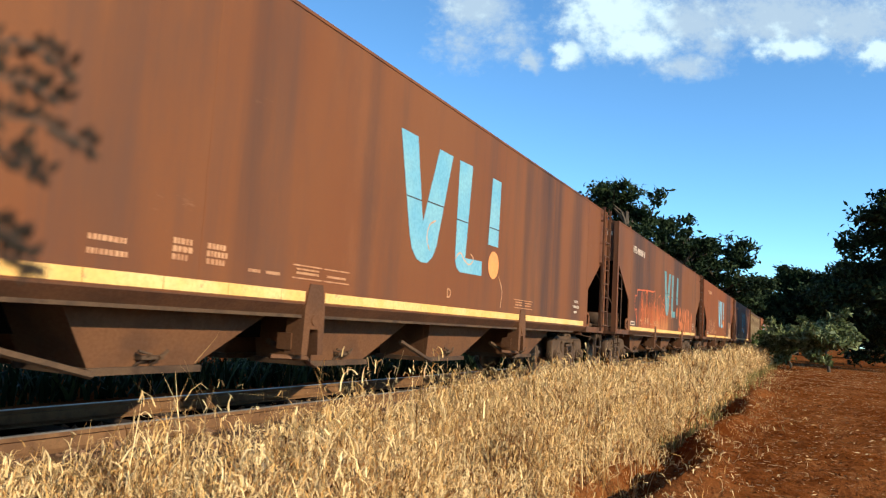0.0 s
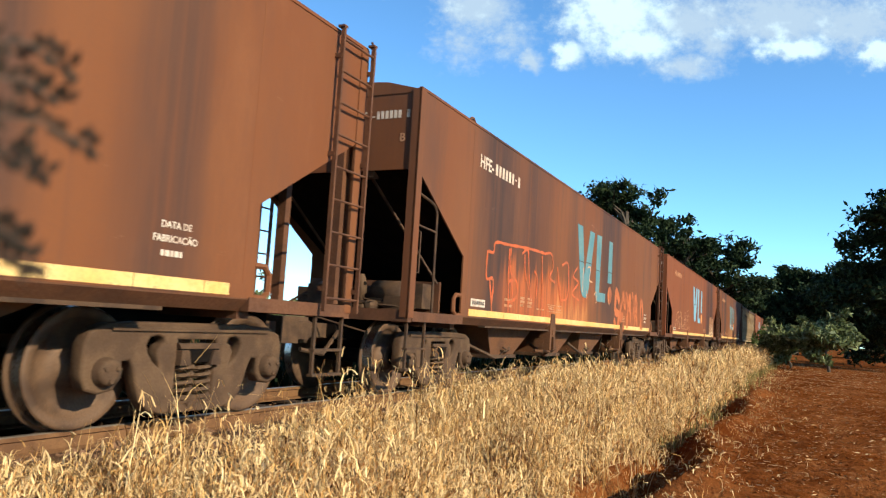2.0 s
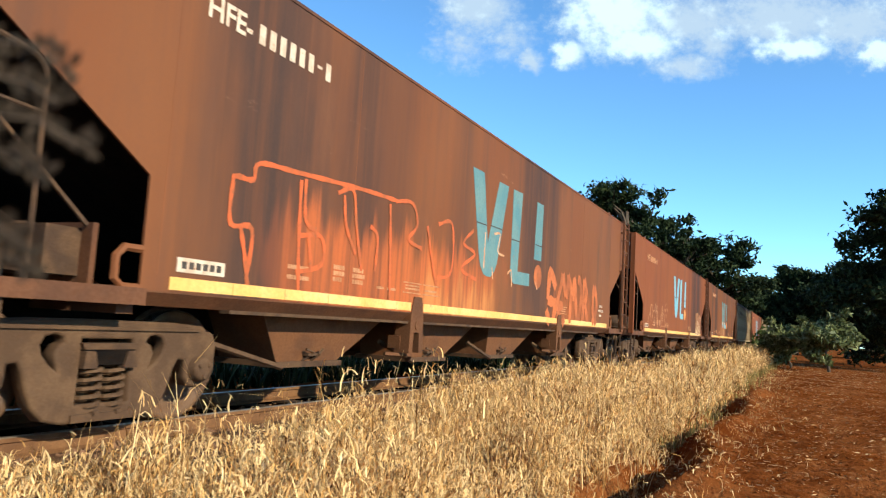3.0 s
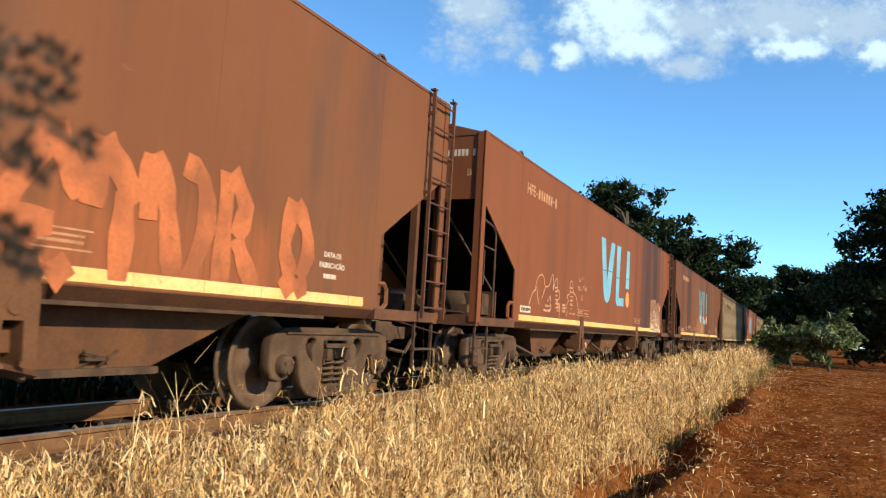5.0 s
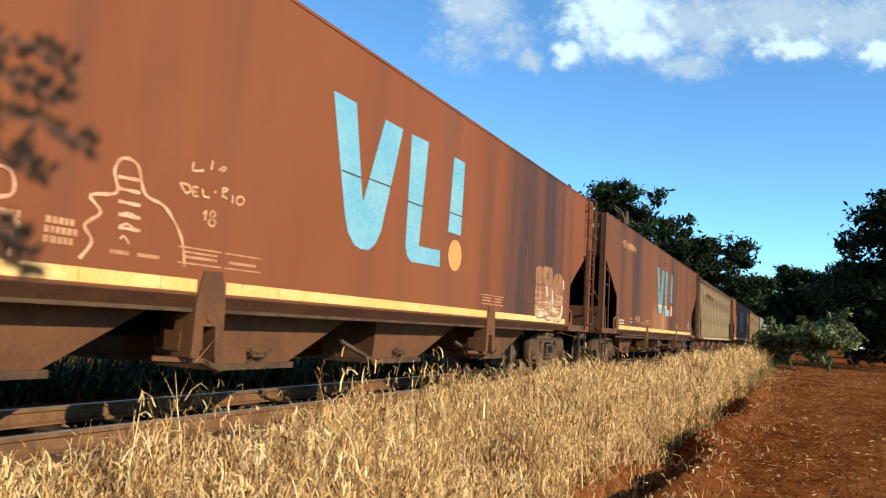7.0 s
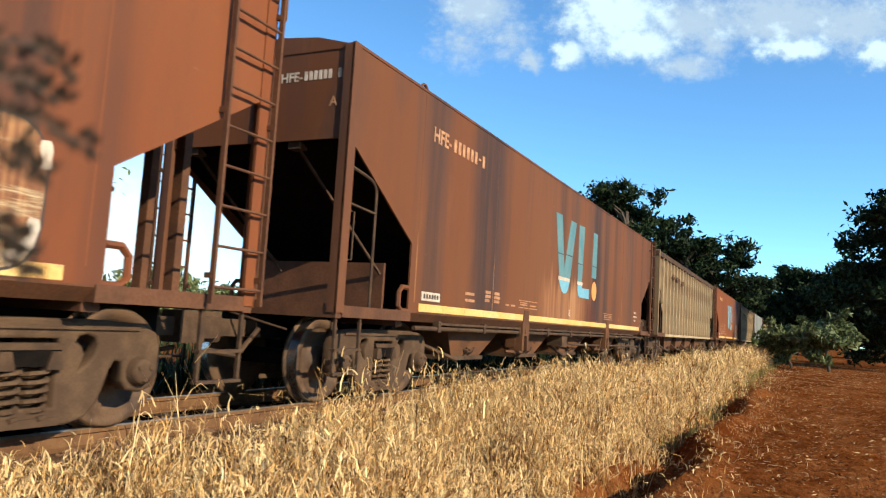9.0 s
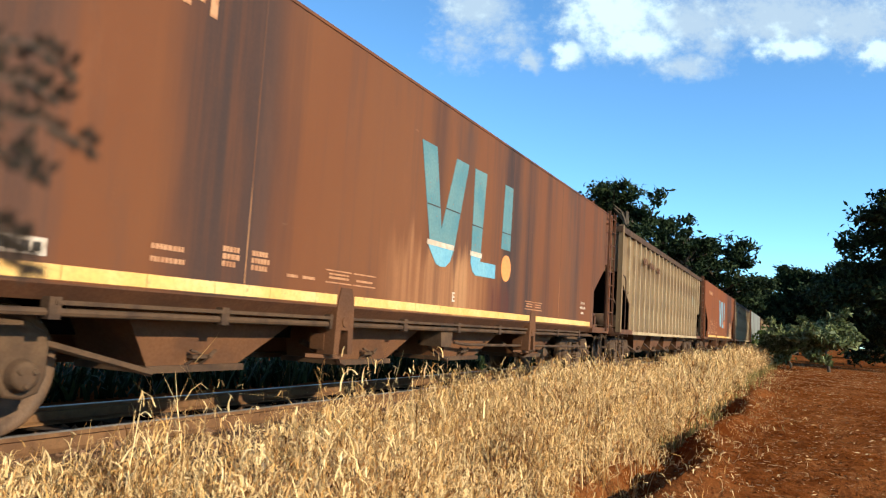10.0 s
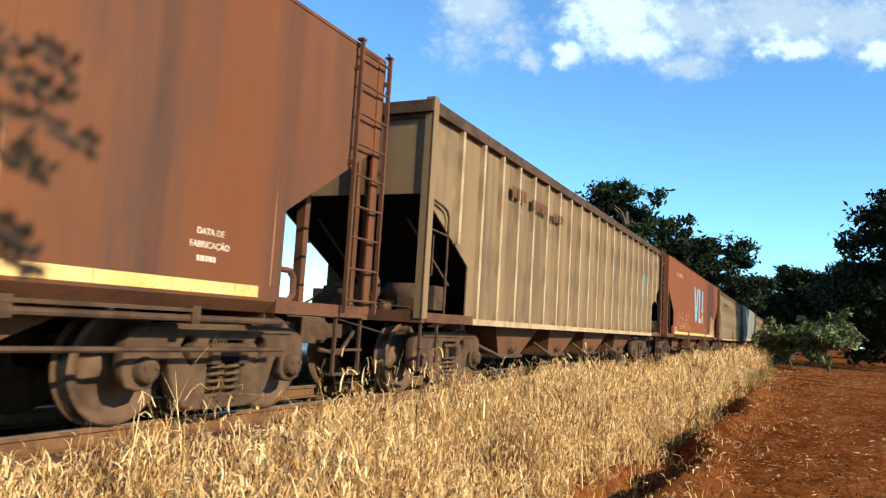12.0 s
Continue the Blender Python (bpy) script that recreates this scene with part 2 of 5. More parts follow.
def soil():
    n = Nodes("red_soil")
    x = n.axes()[0]
    col = n.mix(n.ramp(n.noise(0.9, detail=6, rough=0.65), 0.38, 0.62), (0.125, 0.029, 0.006), (0.195, 0.055, 0.013))
    col = n.mix(n.ramp(n.noise(0.45, (1, 0.5, 1), (4, 9, 0), 5, 0.6), 0.45, 0.62, 0, 0.6), col, (0.25, 0.088, 0.027))
    col = n.mix(n.ramp(n.noise(5.0, detail=6, rough=0.7), 0.50, 0.68, 0, 0.7), col, (0.32, 0.125, 0.042))
    col = n.mix(n.ramp(n.noise(14.0, detail=5, rough=0.75), 0.50, 0.66, 0, 0.85), col, (0.045, 0.013, 0.005))
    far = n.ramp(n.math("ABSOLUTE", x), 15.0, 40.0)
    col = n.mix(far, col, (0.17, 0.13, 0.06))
    n.bump(n.math("ADD", n.noise(7.0, detail=7, rough=0.75), n.math("MULTIPLY", n.noise(32.0), 0.5)), 1.0, 0.06)
    return n.done(col, 1.0, 0, 0.0)


M["soil"] = soil()


# heaps of cloud: place across and up, half width, half height, density
PUFFS = [(60, 430, 80, 62, 1.0), (32, 362, 48, 40, 0.45), (118, 372, 44, 42, 0.5), (153, 330, 26, 24, 0.9), (222, 346, 37, 29, 1.1),
         (300, 418, 118, 84, 1.1), (352, 366, 76, 44, 1.2), (440, 402, 130, 66, 0.9), (428, 325, 76, 27, 0.75), (474, 364, 46, 36, 0.8),
         (600, 408, 165, 70, 1.0), (622, 356, 84, 28, 1.2), (728, 398, 130, 66, 0.9), (770, 348, 42, 26, 1.1), (1000, 420, 200, 90, 1.0), (-120, 520, 130, 60, 0.8)]


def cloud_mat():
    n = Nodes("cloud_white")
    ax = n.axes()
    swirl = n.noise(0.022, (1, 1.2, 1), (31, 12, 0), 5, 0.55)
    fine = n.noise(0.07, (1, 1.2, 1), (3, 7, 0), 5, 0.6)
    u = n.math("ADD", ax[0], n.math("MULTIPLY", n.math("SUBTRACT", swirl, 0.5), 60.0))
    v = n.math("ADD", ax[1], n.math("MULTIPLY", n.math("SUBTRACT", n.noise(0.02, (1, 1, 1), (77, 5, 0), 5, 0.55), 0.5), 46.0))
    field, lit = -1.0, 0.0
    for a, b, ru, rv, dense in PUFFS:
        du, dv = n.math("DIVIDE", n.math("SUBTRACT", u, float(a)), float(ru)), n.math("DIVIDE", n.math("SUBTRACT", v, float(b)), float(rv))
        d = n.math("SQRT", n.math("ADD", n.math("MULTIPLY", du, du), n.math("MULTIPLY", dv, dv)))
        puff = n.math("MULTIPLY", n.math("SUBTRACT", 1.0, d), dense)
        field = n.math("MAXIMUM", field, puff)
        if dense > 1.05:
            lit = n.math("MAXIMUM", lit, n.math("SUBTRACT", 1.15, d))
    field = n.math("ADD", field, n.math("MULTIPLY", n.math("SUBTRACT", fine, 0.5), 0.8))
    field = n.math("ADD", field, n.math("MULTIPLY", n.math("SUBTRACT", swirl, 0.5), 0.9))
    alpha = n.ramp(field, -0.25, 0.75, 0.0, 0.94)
    # sunlit white and shaded grey of the heaps are painted into the glow
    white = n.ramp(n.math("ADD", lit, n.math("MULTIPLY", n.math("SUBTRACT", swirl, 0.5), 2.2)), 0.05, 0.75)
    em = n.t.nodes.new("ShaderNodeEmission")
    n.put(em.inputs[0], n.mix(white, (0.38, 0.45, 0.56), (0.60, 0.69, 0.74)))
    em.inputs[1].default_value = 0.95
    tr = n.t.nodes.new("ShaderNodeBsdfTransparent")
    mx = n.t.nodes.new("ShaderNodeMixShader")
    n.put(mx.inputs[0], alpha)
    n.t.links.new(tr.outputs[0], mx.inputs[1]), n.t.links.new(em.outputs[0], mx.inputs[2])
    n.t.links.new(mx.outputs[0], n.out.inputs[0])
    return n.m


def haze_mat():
    """Glowing white painted as haze, that thins out with height, with a ragged top."""
    n = Nodes("painted_horizon_haze")
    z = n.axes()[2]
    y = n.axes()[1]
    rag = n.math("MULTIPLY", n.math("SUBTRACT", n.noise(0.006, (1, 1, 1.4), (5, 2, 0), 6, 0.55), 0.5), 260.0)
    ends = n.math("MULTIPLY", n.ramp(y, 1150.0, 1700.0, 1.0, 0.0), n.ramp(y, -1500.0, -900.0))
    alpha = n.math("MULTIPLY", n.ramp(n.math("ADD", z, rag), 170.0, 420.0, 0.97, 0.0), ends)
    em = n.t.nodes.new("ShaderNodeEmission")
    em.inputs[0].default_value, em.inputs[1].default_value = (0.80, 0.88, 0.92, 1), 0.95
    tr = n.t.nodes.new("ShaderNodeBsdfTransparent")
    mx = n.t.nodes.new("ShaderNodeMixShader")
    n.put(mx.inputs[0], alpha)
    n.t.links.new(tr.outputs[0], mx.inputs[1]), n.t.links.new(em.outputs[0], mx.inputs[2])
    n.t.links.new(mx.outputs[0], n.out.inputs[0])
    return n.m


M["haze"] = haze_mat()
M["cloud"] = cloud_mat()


# ---------------------------------------------------------------- mesh helpers
def box(bm, x0, x1, y0, y1, z0, z1):
    v = [bm.verts.new((x, y, z)) for x in (x0, x1) for y in (y0, y1) for z in (z0, z1)]
    for f in ((0, 1, 3, 2), (4, 6, 7, 5), (0, 4, 5, 1), (2, 3, 7, 6), (0, 2, 6, 4), (1, 5, 7, 3)):
        bm.faces.new([v[i] for i in f])


def prism(bm, pts, x0, x1):
    """A plate with the outline pts in (y, z), between x0 and x1."""
    a, b = ([bm.verts.new((x, y, z)) for y, z in pts] for x in (x0, x1))
    bm.faces.new(a), bm.faces.new(b[::-1])
    for i in range(len(pts)):
        j = (i + 1) % len(pts)
        bm.faces.new((a[i], b[i], b[j], a[j]))


def tube(bm, pts, r, n=6, r_end=None):
    """A round bar along pts."""
    pts = [Vector(p) for p in pts]
    rings = []
    for i, p in enumerate(pts):
        d = (pts[min(i + 1, len(pts) - 1)] - pts[max(i - 1, 0)]).normalized()
        side = d.orthogonal().normalized() if i == 0 else (rings[-1][0].co - pts[i - 1]).normalized()
        side = (side - d * side.dot(d)).normalized()
        up = d.cross(side)
        k = r if r_end is None else r + (r_end - r) * i / (len(pts) - 1)
        rings.append([bm.verts.new(p + (side * math.cos(a) + up * math.sin(a)) * k) for a in [2 * math.pi * j / n for j in range(n)]])
    for a, b in zip(rings, rings[1:]):
        for j in range(n):
            bm.faces.new((a[j], a[(j + 1) % n], b[(j + 1) % n], b[j]))
    bm.faces.new(rings[0][::-1]), bm.faces.new(rings[-1])


def lathe(bm, profile, n=32, at=(0, 0, 0)):
    """A round body about the x axis; profile: (x, radius)."""
    rings = [[bm.verts.new((at[0] + x, at[1] + r * math.cos(a), at[2] + r * math.sin(a))) for a in [2 * math.pi * j / n for j in range(n)]]
             for x, r in profile]
    for a, b in zip(rings, rings[1:]):
        for j in range(n):
            f = bm.faces.new((a[j], b[j], b[(j + 1) % n], a[(j + 1) % n]))
            f.smooth = True
    bm.faces.new(rings[0]), bm.faces.new(rings[-1][::-1])


def arc(cy, cz, r, a0, a1, n=6):
    return [(cy + r * math.cos(radians(a0 + (a1 - a0) * i / n)), cz + r * math.sin(radians(a0 + (a1 - a0) * i / n))) for i in range(n + 1)]


MESHES = {}


def shape(key, build, bevel=0.0):
    """The mesh that build(bm) makes, made once for each key."""
    if key not in MESHES:
        bm = bmesh.new()
        build(bm)
        if bevel:
            bmesh.ops.bevel(bm, geom=[e for e in bm.edges if len(e.link_faces) == 2 and e.calc_face_angle(0) > 0.6], offset=bevel, segments=1, affect="EDGES")
        bmesh.ops.recalc_face_normals(bm, faces=bm.faces)
        me = bpy.data.meshes.new(key)
        bm.to_mesh(me)
        bm.free()
        me.materials.append(None)
        MESHES[key] = me
    return MESHES[key]


def part(name, mesh, material, parent=None, label="", m=None):
    """One mesh object with its own material, under a thing or a part."""
    ob = new(name, mesh)
    ob.material_slots[0].link, ob.material_slots[0].material = "OBJECT", material
    ob.parent = parent
    if m is not None:
        ob.matrix_basis = m
    return tagged(ob, label)


def thing(name, label, category, group="", m=None, kind=""):
    ob = new(name)
    ob.empty_display_size = 0.3
    if m is not None:
        ob.matrix_basis = m
    return tagged(ob, label, category, group, kind)


def flat(name, verts, faces, material, smooth=False):
    me = bpy.data.meshes.new(name)
    me.from_pydata([tuple(map(float, v)) for v in verts], [], [tuple(map(int, f)) for f in faces])
    me.materials.append(material)
    ob = new(name, me)
    if smooth:
        me.polygons.foreach_set("use_smooth", [True] * len(me.polygons))
    return ob


# ---------------------------------------------------------------- ground and track
TRACK = -4.95          # the track's centre line
GAUGE = 0.535          # half the metre gauge, to the rail's middle


DITCH_X = -1.52       # the added, shade-holding ditch along the grass


def ground_z(x, y):
    bank = np.clip((-1.7 - x) / 1.6, 0, 1) * np.clip((x + 11.5) / 3.5, 0, 1)
    z = -0.55 + 0.30 * bank * bank * (3 - 2 * bank)
    # ditch and berm are added shapes that make the dark shade along the grass
    # a ragged ditch between the grass and the soil, with a low berm on its open side
    line = DITCH_X + 0.16 * np.sin(0.9 * y + 0.4) + 0.07 * np.sin(2.7 * y)
    reach = np.clip((y - 3.5) / 1.0, 0, 1) * np.clip((24.0 - y) / 3.0, 0, 1)
    deep = reach * (0.34 + 0.14 * np.sin(1.45 * y + 2.2) + 0.08 * np.sin(3.7 * y))
    z = z - np.clip(deep, 0, 1) * np.exp(-(((x - line) / 0.30) ** 4))
    z = z + 0.4 * np.clip(deep, 0, 1) * np.exp(-(((x - line - 0.52) / 0.22) ** 2))
    near = np.exp(-((np.hypot(x, y - 12) / 45.0) ** 2))
    return z + near * (0.035 * np.sin(1.3 * x + 0.7 * y) * np.sin(0.5 * x - 1.1 * y) + 0.02 * np.sin(3.1 * x + 2.2 * y))


def build_ground():
    def lines(lo, hi, fine_lo, fine_hi, step):
        mid = list(np.arange(fine_lo, fine_hi, step))
        out, d, v = [], step, fine_lo
        while v > lo:
            d *= 1.35
            v -= d
            out.append(v)
        out, d, v = out[::-1] + mid, step, fine_hi
        while v < hi:
            out.append(v)
            d *= 1.35
            v += d
        return np.array(out)
    xs, ys = lines(-2500, 2500, -8, 6, 0.12), lines(-2500, 4500, 1, 32, 0.14)
    gx, gy = np.meshgrid(xs, ys)
    gz = ground_z(gx, gy)
    close = (np.abs(gx) < 7) & (gy < 30)
    gz = gz + np.where(close, np.random.normal(0, 0.020, gz.shape), 0)
    nx, ny = len(xs), len(ys)
    i = (np.arange(ny - 1)[:, None] * nx + np.arange(nx - 1)[None]).ravel()
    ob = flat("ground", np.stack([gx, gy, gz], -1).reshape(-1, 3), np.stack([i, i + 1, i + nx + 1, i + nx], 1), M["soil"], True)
    tagged(ob, "bare red laterite soil with dry litter", "ground", kind="structure")


def build_track():
    # the bed's dark colour carries the train's shade
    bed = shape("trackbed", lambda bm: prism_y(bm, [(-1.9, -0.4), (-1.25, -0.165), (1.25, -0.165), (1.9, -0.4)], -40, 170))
    tagged(part("trackbed", bed, M["bed"], None, "", pose(TRACK, 0, 0)), "ballast bed of the railway, near-black with the train's shade in its colour", "track bed", kind="structure")
    fill = shape("shoulder", lambda bm: prism_y(bm, [(0.60, -0.30), (0.60, -0.128), (0.95, -0.112), (1.35, -0.15), (2.1, -0.42), (2.1, -0.5)], -40, 170))
    tagged(part("shoulder", fill, M["shoulder"], None, "", pose(TRACK, 0, 0)), "brown dust-filled shoulder beside the rail", "track bed", kind="structure")
    rail = shape("rail", lambda bm: prism_y(bm, [(-0.06, -0.14), (0.06, -0.14), (0.06, -0.125), (0.012, -0.11), (0.012, -0.04), (0.034, -0.03),
                                                 (0.034, -0.004), (-0.034, -0.004), (-0.034, -0.03), (-0.012, -0.04), (-0.012, -0.11), (-0.06, -0.125)], -40, 170))
    head = shape("rail_head", lambda bm: prism_y(bm, [(-0.026, -0.006), (0.026, -0.006), (0.022, 0.0), (-0.022, 0.0)], -40, 170))
    for x in (-GAUGE, GAUGE):
        r = tagged(part("rail", rail, M["rail"], None, "", pose(TRACK + x, 0, 0)), "rusty steel rail with a shiny running surface", "rail", "rails", "structure")
        part("rail_head", head, M["railtop"], r, "bright worn running surface")
    sl = shape("sleeper", lambda bm: box(bm, -0.95, 0.95, -0.11, 0.11, -0.30, -0.142), 0.012)
    for i in range(90):
        y = -4 + i * 0.62
        tagged(part("sleeper", sl, M["sleeper"], None, "", pose(TRACK + random.uniform(-.03, .03), y, random.uniform(-.004, 0), 0, 0, random.uniform(-1, 1))),
               "dusty wooden railway sleeper under the rails", "sleeper", "sleepers of the track", "structure")
    # loose stones on the bed
    n = 5000
    y = 1 + 40 * np.random.rand(n) ** 1.6
    side = np.random.rand(n)
    x = TRACK + np.where(side < 0.8, 0.62 + 0.9 * np.random.rand(n), -0.45 + 0.9 * np.random.rand(n))
    z = np.where(x > TRACK + 1.35, -0.15 - (x - TRACK - 1.35) * 0.36, np.where(x > TRACK + 0.6, -0.125, -0.165))
    stones(x, y, z, 0.022, 0.05, "ballast_stones", M["ballast"], "dusty brown crushed stones beside the rail")


def prism_y(bm, pts, y0, y1):
    a, b = ([bm.verts.new((x, y, z)) for x, z in pts] for y in (y0, y1))
    bm.faces.new(a), bm.faces.new(b[::-1])
    for i in range(len(pts)):
        j = (i + 1) % len(pts)
        bm.faces.new((a[i], b[i], b[j], a[j]))


def stones(x, y, z, r0, r1, name, material, label):
    n = len(x)
    base = np.array([(1, 0, 0), (-1, 0, 0), (0, 1, 0), (0, -1, 0), (0, 0, 1), (0, 0, -1)], float)
    fc = np.array([(0, 2, 4), (2, 1, 4), (1, 3, 4), (3, 0, 4), (2, 0, 5), (1, 2, 5), (3, 1, 5), (0, 3, 5)])
    r = (r0 + (r1 - r0) * np.random.rand(n) ** 2)[:, None, None]
    v = base[None] * r * np.random.uniform(0.6, 1.3, (n, 6, 1)) * np.array([1, 1, 0.7]) + np.random.normal(0, 0.15, (n, 6, 3)) * r
    a = np.random.rand(n) * 6.28
    c, s = np.cos(a)[:, None], np.sin(a)[:, None]
    v = np.stack([v[..., 0] * c - v[..., 1] * s, v[..., 0] * s + v[..., 1] * c, v[..., 2]], -1)
    v += np.stack([x, y, z], -1)[:, None]
    f = fc[None] + 6 * np.arange(n)[:, None, None]
    tagged(flat(name, v.reshape(-1, 3), f.reshape(-1, 3), material), label, "stones", kind="stuff")


# ---------------------------------------------------------------- plants
def blades(name, x, y, z, height, width, curl, material, label, lean=0.35, seg=4, yaw=None):
    """Curved blades of grass, each a tapering strip."""
    n = len(x)
    width = width * np.ones(n)
    yaw = np.random.rand(n) * 2 * np.pi if yaw is None else yaw + np.random.normal(0, 0.6, n)
    th = np.abs(np.random.normal(0, lean, n))
    k = curl * np.random.rand(n)
    p = np.stack([x, y, z], -1)
    d = np.stack([np.cos(yaw), np.sin(yaw)], -1)
    tw = yaw + np.pi / 2 + np.random.normal(0, 0.5, n)
    w = np.stack([np.cos(tw), np.sin(tw), np.random.normal(0, 0.25, n)], -1)
    vs = []
    for i in range(seg + 1):
        half = (width * (1 - (i / seg) ** 2 * 0.85) / 2)[:, None] * w
        vs += [p - half, p + half]
        step = height / seg
        p = p + np.stack([d[:, 0] * np.sin(th) * step, d[:, 1] * np.sin(th) * step, np.cos(th) * step], -1)
        th = th + k / seg * (0.5 + i)
        turn = np.random.normal(0, 0.45, n)
        d = np.stack([d[:, 0] * np.cos(turn) - d[:, 1] * np.sin(turn), d[:, 0] * np.sin(turn) + d[:, 1] * np.cos(turn)], -1)
    v = np.stack(vs, 1)
    f = np.array([(2 * i, 2 * i + 1, 2 * i + 3, 2 * i + 2) for i in range(seg)])[None] + (2 * seg + 2) * np.arange(n)[:, None, None]
    ob = flat(name, v.reshape(-1, 3), f.reshape(-1, 4), material)
    return tagged(ob, label, "grass", kind="stuff")


def build_grass():
    def tufts(n, y0, y1, power, per, spread, x0=-4.0, x1=-1.62):
        """Blades that spring from tufts, the tufts gathered in mounds: their feet, how tall each may stand, and which way it leans."""
        crowd = 13
        my = np.repeat(y0 + (y1 - y0) * np.random.rand(n // crowd) ** power, crowd)
        mx = np.repeat(x0 + (x1 - x0) * np.random.rand(n // crowd) ** 0.8, crowd)
        size = np.repeat(np.random.uniform(0.7, 1.3, n // crowd), crowd) * (0.135 + 0.004 * np.maximum(my, 0))
        reach = np.random.normal(0, 1, (2, len(mx)))
        tx, ty = mx + reach[0] * size, my + reach[1] * size * 1.2
        edge = x1 - 0.25 * np.abs(np.sin(1.7 * ty) + 0.6 * np.sin(4.1 * ty + 1))
        keep = tx < edge + np.random.normal(0, 0.1, len(tx))
        dome = np.exp(-0.16 * (reach ** 2).sum(0))
        tx, ty, dome = tx[keep], ty[keep], dome[keep]
        mound = np.repeat(np.random.uniform(0.55, 1.28, n // crowd), crowd)[keep]
        vigour = np.random.uniform(0.75, 1.0, len(tx)) * mound * dome * np.interp(ty, (0, 4, 8, 14, 25, 60), (1.08, 1.06, 0.86, 0.76, 0.84, 1.0))
        a = np.random.rand(len(tx), per) * 2 * np.pi
        r = spread * np.sqrt(np.random.rand(len(tx), per))
        x, y = (tx[:, None] + r * np.cos(a)).ravel(), (ty[:, None] + r * np.sin(a)).ravel()
        rise = np.clip(0.04 * y - 0.08 + 0.22 * (x + 3.8), -0.18, 0.38) - ground_z(x, y)
        rise = rise * np.clip(0.62 + 0.055 * y, 0.62, 1.0)
        tall = rise * np.repeat(vigour, per) * np.random.uniform(0.6, 1.55, len(x))
        return x, y, np.clip(tall, 0.08, 1.5), a.ravel()
    label = "tall dry straw-coloured grass along the track"

    def stand(n, y0, y1, power, per, spread, leaves, size, wide):
        """Thin stems, each with short curled leaves from its lower third to its tip."""
        x, y, tall, a = tufts(n, y0, y1, power, per, spread)
        z = ground_z(x, y) - 0.02
        k = 0.6 + 0.016 * np.maximum(y, 0)
        lean = np.random.normal(0, 0.12, (2, len(x)))
        blades("grass_stems", x, y, z, tall * 1.04, np.random.uniform(0.004, 0.008, len(x)) * wide * k, 1.4, M["straw"], label, 0.2, 4, a)
        i = np.repeat(np.arange(len(x)), leaves)
        h = np.random.uniform(0.22, 1.0, len(i)) ** 0.8 * tall[i]
        r = 0.05 + 0.10 * (h / tall[i])
        b = np.random.rand(len(i)) * 2 * np.pi
        lx = x[i] + lean[0, i] * h + r * np.cos(b) * np.random.rand(len(i))
        ly = y[i] + lean[1, i] * h + r * np.sin(b) * np.random.rand(len(i))
        blades("dry_grass", lx, ly, z[i] + h * 0.93, np.random.uniform(0.09, 0.30, len(i)) * size * k[i], np.random.uniform(0.007, 0.016, len(i)) * wide * k[i],
               8.0, M["straw"], label, 0.9, 4)
    stand(2200, 0.0, 14, 1.3, 6, 0.07, 7, 1.05, 1.05)
    stand(2600, 14, 75, 1.6, 5, 0.22, 6, 1.35, 1.5)
    stand(400, -8.0, 0.0, 1.0, 5, 0.12, 5, 1.0, 1.0)
    # longer curved blades among them
    x, y, tall, a = tufts(800, 0.0, 16, 1.05, 8, 0.09)
    blades("dry_grass", x, y, ground_z(x, y) - 0.02, tall * 0.95, np.random.uniform(0.009, 0.016, len(x)), 8.0, M["straw"], label, 0.55, 7, a)
    # bent and fallen straw between the tufts
    x, y, tall, a = tufts(420, 2.0, 16, 1.2, 14, 0.3)
    blades("fallen_straw", x, y, ground_z(x, y) + 0.15 * np.random.rand(len(x)), tall * 0.6, np.random.uniform(0.006, 0.012, len(x)), 3.0, M["straw"], "bent and fallen straw between the tufts", 1.2, 5)
    # upright stalks that stand out of the mass
    x, y, tall, a = tufts(150, 2.2, 40, 1.5, 4, 0.2)
    blades("grass_stalks", x, y, ground_z(x, y), tall * 1.25 + 0.1, np.random.uniform(0.006, 0.010, len(x)), 0.8, M["straw"], "thin upright dry grass stalks", 0.2, 4)
    # half green fringe at the soil's edge, far part
    n = 1800
    y = 11 + 55 * np.random.rand(n) ** 1.3
    x = -1.75 + np.random.normal(0, 0.28, n)
    blades("green_fringe", x, y, ground_z(x, y), np.random.uniform(0.15, 0.45, n), 0.012 + 0.0004 * y, 2.0, M["greenish"], "half-dry greenish grass at the edge of the soil", 0.5, 3)
    # thin dry tufts that creep out over the soil
    n = 3500
    y = 5 + 40 * np.random.rand(n) ** 1.5
    x = -1.6 + np.abs(np.random.normal(0, 0.7, n))
    blades("creeping_straw", x, y, ground_z(x, y), np.random.uniform(0.05, 0.15, n), np.random.uniform(0.005, 0.010, n), 4.0, M["straw"], "thin dry straw creeping over the soil", 1.1, 4)
    # dark low growth added on the track's far side to stand for shade
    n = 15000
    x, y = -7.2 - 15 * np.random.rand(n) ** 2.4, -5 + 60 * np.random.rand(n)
    blades("far_shade_grass", x, y, ground_z(x, y), np.random.uniform(0.25, 0.6, n), 0.05, 2.0, M["leaf_dark"], "dark green low growth added beyond the railway track for its shade", 0.4, 3)


